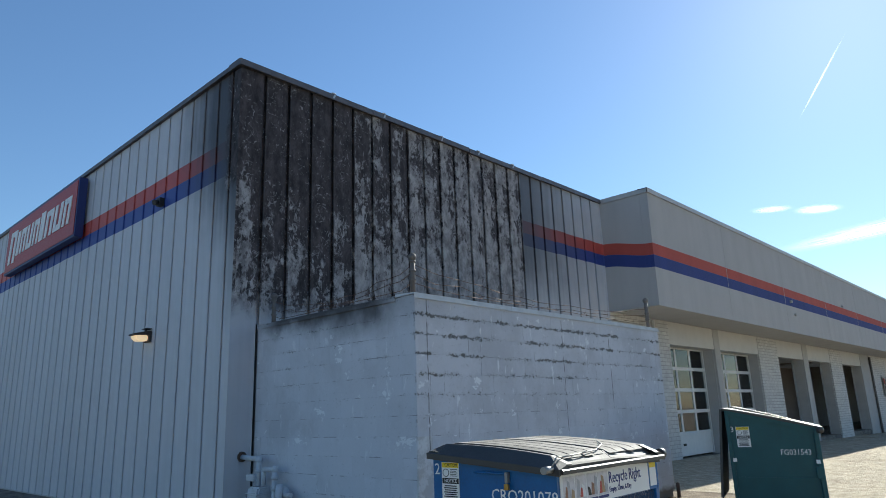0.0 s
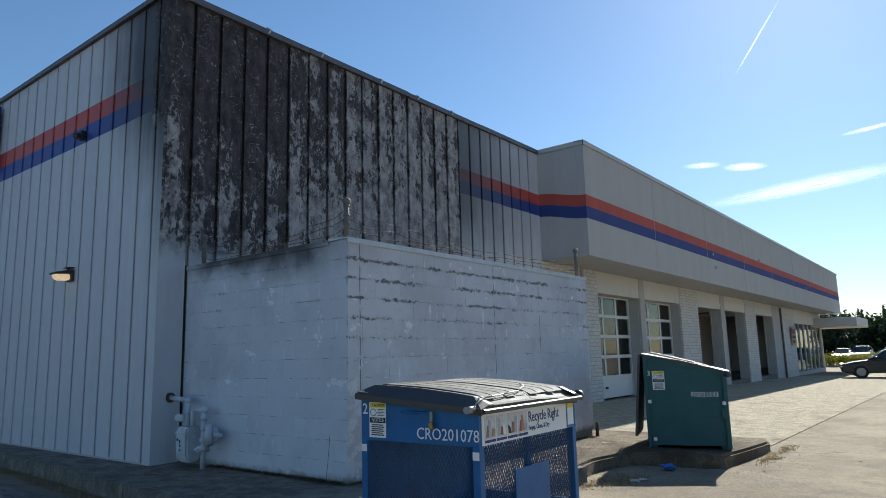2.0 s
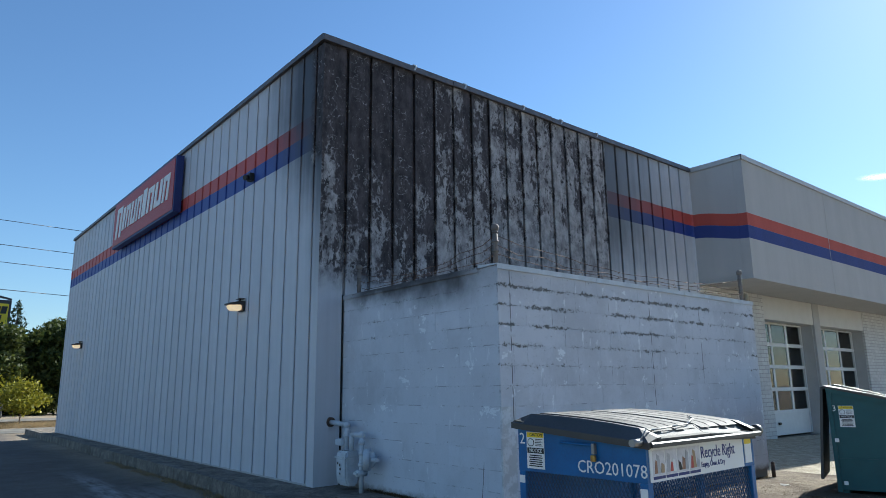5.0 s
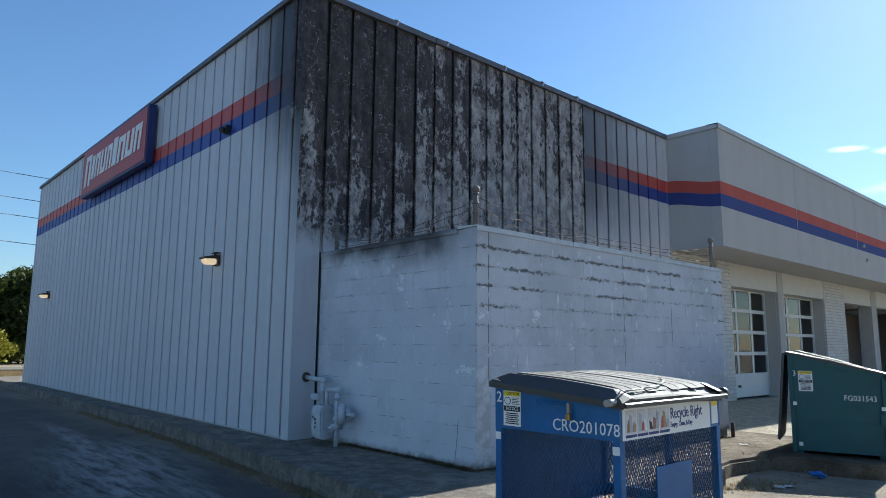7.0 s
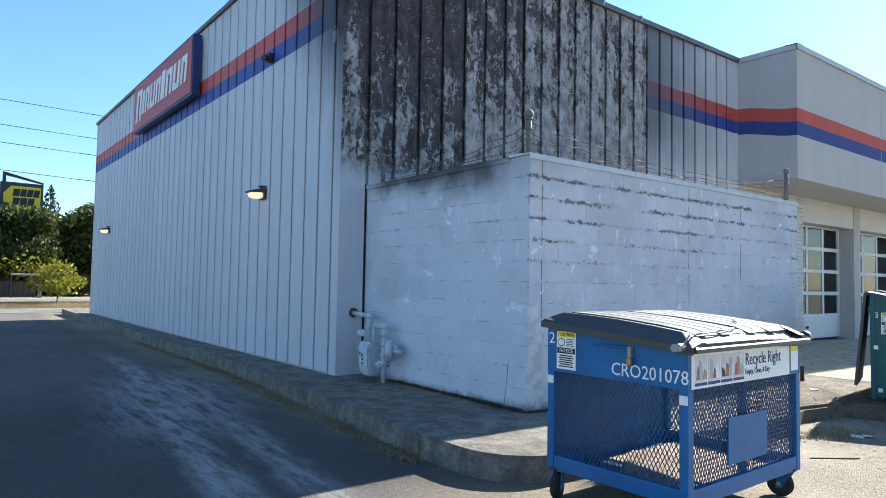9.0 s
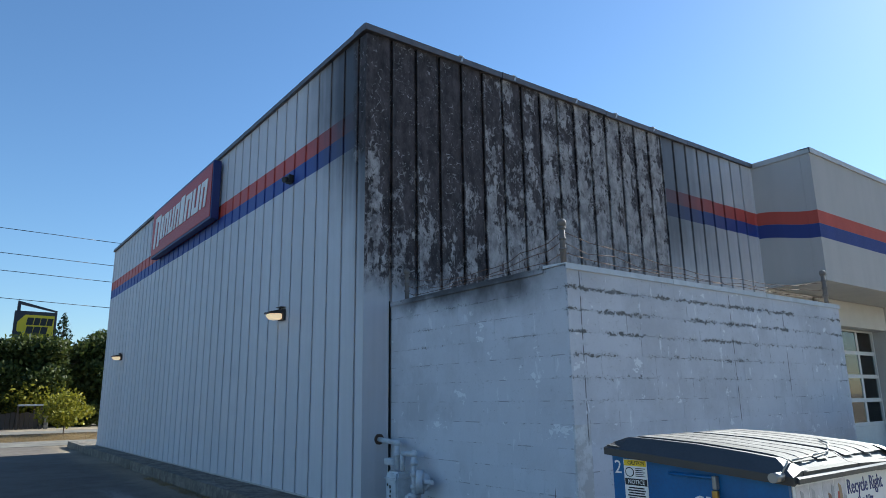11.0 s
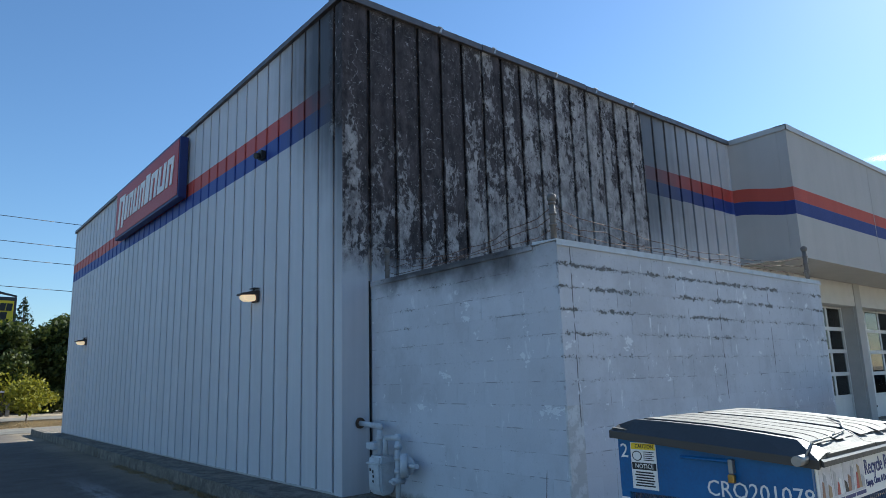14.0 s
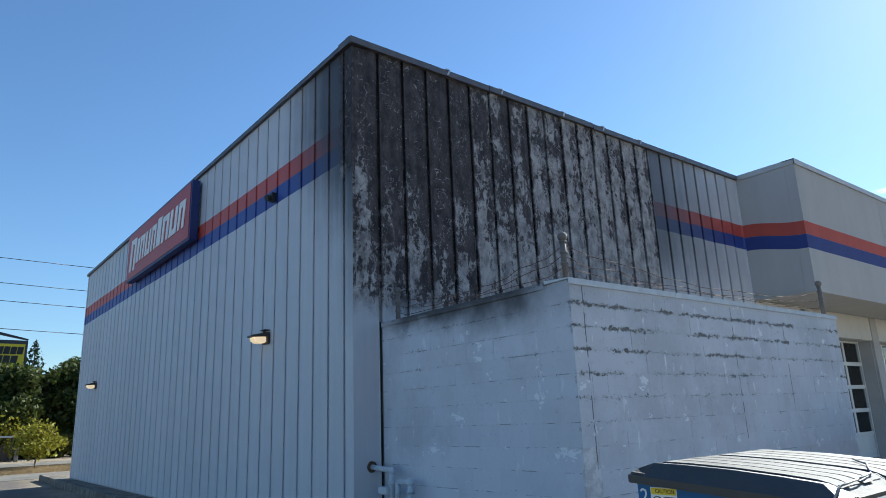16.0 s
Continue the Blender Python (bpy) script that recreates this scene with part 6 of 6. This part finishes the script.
def pylon_sign():
    s = thing("pylon_sign", pose(1.2, 52.0, 0.65, 0, 0, 4) @ Matrix.Scale(0.634, 4), "dark pylon sign with a yellow tag-shaped panel", "sign")
    part("panel", box(B(), -2.5, 1.9, -0.3, 0.3, 8.5, 12.1, 0.03), M_SIGNDARK, s, "dark sign box")
    bm = B()
    prism(bm, [(-2.2, 10.75), (-2.2, 9.75), (-1.45, 9.0), (1.62, 9.0), (1.62, 11.65), (-1.45, 11.65)], -0.36, -0.305, "y")
    part("tag", bm, M_YELLOW, s, "yellow tag shape")
    for z0, spans in ((10.45, ((-1.3, -0.62), (-0.54, 0.06), (0.14, 0.74), (0.82, 1.42))), (9.40, ((-1.3, -0.62), (-0.54, 0.14), (0.22, 0.90)))):
        for a, b in spans:
            part("bar", prism(B(), [(a, z0), (b, z0), (b + 0.12, z0 + 0.88), (a + 0.12, z0 + 0.88)], -0.40, -0.362, "y"), M_BLACK, s)
    bm = B()
    prism(bm, [(-2.3, 12.1), (-2.0, 12.1), (-2.0, 12.9), (1.9, 12.15), (1.9, 12.3), (-2.3, 13.3)], -0.25, 0.25, "y")
    part("top_frame", bm, M_SIGNDARK, s)
    part("mast", rod(B(), (-0.4, 0, -1.65), (-0.4, 0, 9.1), 0.28, 12), M_SIGNDARK, s)


def utility_pole():
    p = thing("utility_pole", pose(-3.0, 46.0, GZ), "tall weathered timber power pole", "pole")
    part("shaft", rod(B(), (0, 0, -0.1), (0.15, 0, 13.5), 0.14, 12, 0.09), M_POLE, p)
    part("crossarm", box(B(), -0.9, 1.0, -0.06, 0.06, 8.6, 8.72, 0.01), M_POLE, p)
    part("crossarm", box(B(), -0.7, 1.2, -0.06, 0.06, 8.1, 8.2, 0.01), M_POLE, p)
    part("transformer", rod(B(), (-0.55, 0, 7.6), (-0.55, 0, 8.4), 0.22, 14), M_POST, p)
    for k, (z, dz) in enumerate(((13.4, -1.6), (11.7, -1.8), (10.5, -1.9), (8.65, -2.1))):
        bm = B()
        pts = []
        for i in range(13):
            t = i / 12
            x = -40 + 80 * t
            sag = 0.5 * (2 * (t - 0.46)) ** 2 - 0.5 * 0.0
            pts.append((x, -0.35 * x * 0.1, z + dz * (t - 0.46) * 1.5 + sag * 0.4))
        for a, b in zip(pts, pts[1:]):
            rod(bm, a, b, 0.022, 5)
        part("power_line", bm, M_BLACK, p)


def bus_shelter():
    s = thing("roadside_enclosure", pose(-0.9, 39.5, GZ), "dark weathered timber enclosure with a pale roof board", "enclosure")
    part("roof", box(B(), 0.5, 1.85, -0.5, 0.5, 1.36, 1.46, 0.02), M_PIER, s, "pale flat roof board")
    for k in range(15):
        x = -1.7 + k * 0.24
        part("board", box(B(), x, x + 0.225, 0.60 + 0.012 * (k % 2), 0.64 + 0.012 * (k % 2), 0.02, 0.93 + 0.04 * ((k * 7) % 3), 0.006), M_SHELTER, s)
    for x in (0.55, 1.75):
        part("post", box(B(), x - 0.05, x + 0.05, 0.40, 0.50, 0.0, 1.36), M_SHELTER, s)
    part("pillar", box(B(), 1.95, 2.15, 0.45, 0.70, 0.0, 0.85, 0.02), M_KERB, s, "short concrete pillar")


def build_distance():
    # verge wall and low kerb behind the building
    bm = B()
    box(bm, -40, 30, 28.2, 28.5, GZ - 0.05, 0.12, 0.02)
    solid("kerb_2", bm, M_KERB, "low concrete wall along the verge", "kerb")
    broad_tree("small_tree", 0.45, 27.2, 1.85, 2.2, M_LEAF_BRIGHT, 3000, 0.07, 5, "small yellow-green street tree on the verge", 0.42)
    broad_tree("small_tree", -3.3, 27.0, 2.4, 1.9, M_LEAF_BRIGHT, 1800, 0.075, 6, "small yellow-green street tree on the verge", 0.35)
    for i, (x, y, h, w) in enumerate(((-9.5, 47, 8.0, 6.5), (-4.8, 48, 8.2, 6.0), (-0.6, 47, 5.9, 5.8), (2.6, 46, 5.9, 5.8), (5.8, 47, 6.5, 6.2), (9.5, 47, 7.8, 6.0), (14, 49, 8.4, 6.5), (-15, 48, 9, 7))):
        broad_tree("tree", x, y, h, w, M_LEAF_DARK, 16000 if -6 < x < 8 else 3500, 0.16, 30 + i, "dense dark green roadside tree", 0.02, "roadside trees")
    # yellow-green leaves carry the sunlit highlights among the dark trees
    broad_tree("tree", -4.4, 43.5, 4.6, 4.2, M_LEAF_BRIGHT, 4200, 0.12, 52, "shrubby tree in yellow-green for sunlit foliage before dark trees", 0.05, "roadside trees")
    broad_tree("tree", 0.9, 44.4, 3.6, 4.2, M_LEAF_BRIGHT, 1200, 0.12, 53, "sparse yellow-green shrub for sunlit highlights under dark trees", 0.15, "roadside trees")
    for i, (x, y, h, w) in enumerate(((-3.3, 46.5, 8.2, 5.0), (-6.2, 56, 12.6, 5), (-3.3, 58, 11.6, 4.5), (4.6, 66, 9.8, 4), (7.5, 64, 8.2, 4))):
        conifer("fir_tree", x, y, h, w, 8000, 0.18, 60 + i, "tall dark fir behind the roadside trees", "fir trees")
    cl = [((x, 49 + 0.8 * math.sin(x * 3), 1.0), (1.1, 0.9, 1.3)) for x in (-16 + 0.9 * i for i in range(40))]
    tagged(new("undergrowth", leaf_cloud("undergrowth", cl, 16000, 0.16, M_LEAF_DARK, 0.6, 9)), "dense dark undergrowth beneath roadside trees", "shrubs", kind="stuff")
    # far side of the car park
    broad = ((96, 6.5, 5.0, 9), (104, 0.5, 4.6, 9), (100, 11, 5.4, 9), (112, -6, 5.0, 10), (108, 17, 5, 9), (99, -2.5, 4.2, 8))
    for i, (x, y, h, w) in enumerate(broad):
        broad_tree("tree", x, y, h, w, M_LEAF_FIR, 6500, 0.26, 80 + i, "dark tree beyond the car park", 0.0, "far trees")
    for i, (x, y, h, w) in enumerate(((104, 0.4, 6.6, 5.0), (100, 2.6, 6.0, 4.4), (103, -2.2, 5.6, 4.0), (110, 4.0, 6.6, 5), (98, 6.0, 6.0, 4.4), (112, -7, 6.5, 5.5))):
        conifer("fir_tree", x, y, h, w, 4200, 0.22, 90 + i, "tall dark fir beyond the car park", "far trees")
    car(pose(36.6, -4.75, gz(36.6), 0, 0, 100), M_CARDARK, "black saloon parked across the apron")
    spots = [(76, 0.6, M_CARGREY, True), (79, -1.8, M_CARDARK, False), (77, -4.4, M_CARWHITE, False), (82, 3.0, M_CARGREY, False), (84, -2.6, M_CARWHITE, True), (80, -6.8, M_CARGREY, True)]
    for x, y, m, suv in spots:
        car(pose(x, y, gz(x), 0, 0, 176), m, {M_CARGREY: "grey", M_CARDARK: "black", M_CARWHITE: "white"}[m] + (" estate car" if suv else " saloon") + " parked in a distant row", suv, "parked row")
    h = thing("hedge", pose(60.0, 1.2, gz(60)), "clipped yellow-green hedge in a planting bed", "hedge")
    cl = [((0.4 * math.sin(i * 2.1), i * 0.30 - 3.6, 0.55), (0.5, 0.4, 0.5)) for i in range(18)]
    o = new("foliage", leaf_cloud("foliage", cl, 5200, 0.07, M_LEAF_BRIGHT, 0.6, 7))
    o.parent = h
    bm = B()
    slab_poly(bm, [(59.1, -2.8), (60.9, -2.8), (60.9, 3.2), (59.1, 3.2)], gz(50) - 0.05, gz(50) + 0.14, 0.02)
    solid("kerb_3", bm, M_KERB, "raised concrete planting bed", "kerb")


# centre, half length, half width, heading
CLOUDS = [(2850, 420, 620, 480, 165, 73.5), (2740, 760, 750, 60, 90, 40), (2887, 631, 750, 75, 110, 50), (2669, 167, 750, 110, 34, 75), (2820, 530, 1250, 400, 6, 27)]


def clouds():
    """Thin streaks of high ice cloud, far off."""
    m = bpy.data.materials.new("ice_cloud")
    m.use_nodes = True
    t = m.node_tree
    n, tc, mp = t.nodes.new("ShaderNodeTexNoise"), t.nodes.new("ShaderNodeTexCoord"), t.nodes.new("ShaderNodeMapping")
    mp.inputs["Scale"].default_value = (2.2, 7.0, 1)
    t.links.new(tc.outputs["Object"], mp.inputs[0])
    t.links.new(mp.outputs[0], n.inputs["Vector"])
    n.inputs["Scale"].default_value, n.inputs["Detail"].default_value = 2.2, 6
    ln, mr, mul = (t.nodes.new("ShaderNode" + k) for k in ("VectorMath", "MapRange", "Math"))
    ln.operation = "LENGTH"
    t.links.new(tc.outputs["Object"], ln.inputs[0])
    mr.interpolation_type = "SMOOTHSTEP"
    for i, v in enumerate((0.15, 1.0, 1.0, 0.0)):
        mr.inputs[i + 1].default_value = v
    t.links.new(ln.outputs["Value"], mr.inputs[0])
    nr = t.nodes.new("ShaderNodeMapRange")
    for i, v in enumerate((0.28, 0.58, 0.0, 0.95)):
        nr.inputs[i + 1].default_value = v
    t.links.new(n.outputs[0], nr.inputs[0])
    mul.operation = "MULTIPLY"
    t.links.new(nr.outputs[0], mul.inputs[0])
    t.links.new(mr.outputs[0], mul.inputs[1])
    b = t.nodes["Principled BSDF"]
    b.inputs["Base Color"].default_value = (0.9, 0.9, 0.9, 1)
    # emission puts the sunlit brightness into the streaks
    b.inputs["Emission Color"].default_value = (0.9, 0.95, 1, 1)
    b.inputs["Emission Strength"].default_value = 0.9
    t.links.new(mul.outputs[0], b.inputs["Alpha"])
    for x, y, z, sx, sy, rz in CLOUDS:
        bm = B()
        bmesh.ops.create_grid(bm, x_segments=12, y_segments=6, size=1.0)
        for v in bm.verts:
            v.co.z = 0.02 * noise.noise(v.co * 3)
        c = new("cloud", mesh_of("cloud", bm, m))
        c.matrix_basis = pose(x, y, z, 0, 0, rz) @ Matrix.Diagonal((sx, sy, 60, 1))
        c.visible_shadow = False
        tagged(c, "thin white streak of ice cloud", "cloud", "clouds", "structure")



# ---------------------------------------------------------------- assembly
build_ground()
build_sidewalk()
auto_shop, metal_l, metal_r = build_shell()
build_fascia(auto_shop)
build_bays(auto_shop)
annex_top = build_annex()
blue_bin()
cardboard()
green_bin()
store_sign()
wall_lamp(pose(-0.003, 2.46, 2.66), "wall lamps")
wall_lamp(pose(-0.003, 14.0, 2.68), "wall lamps")
small_wall_fittings()
gas_meter()
barbed_fence(annex_top + 0.03)
build_distance()
pylon_sign()
utility_pole()
bus_shelter()
build_weeds()
litter()
clouds()
build_panels(metal_l, metal_r)
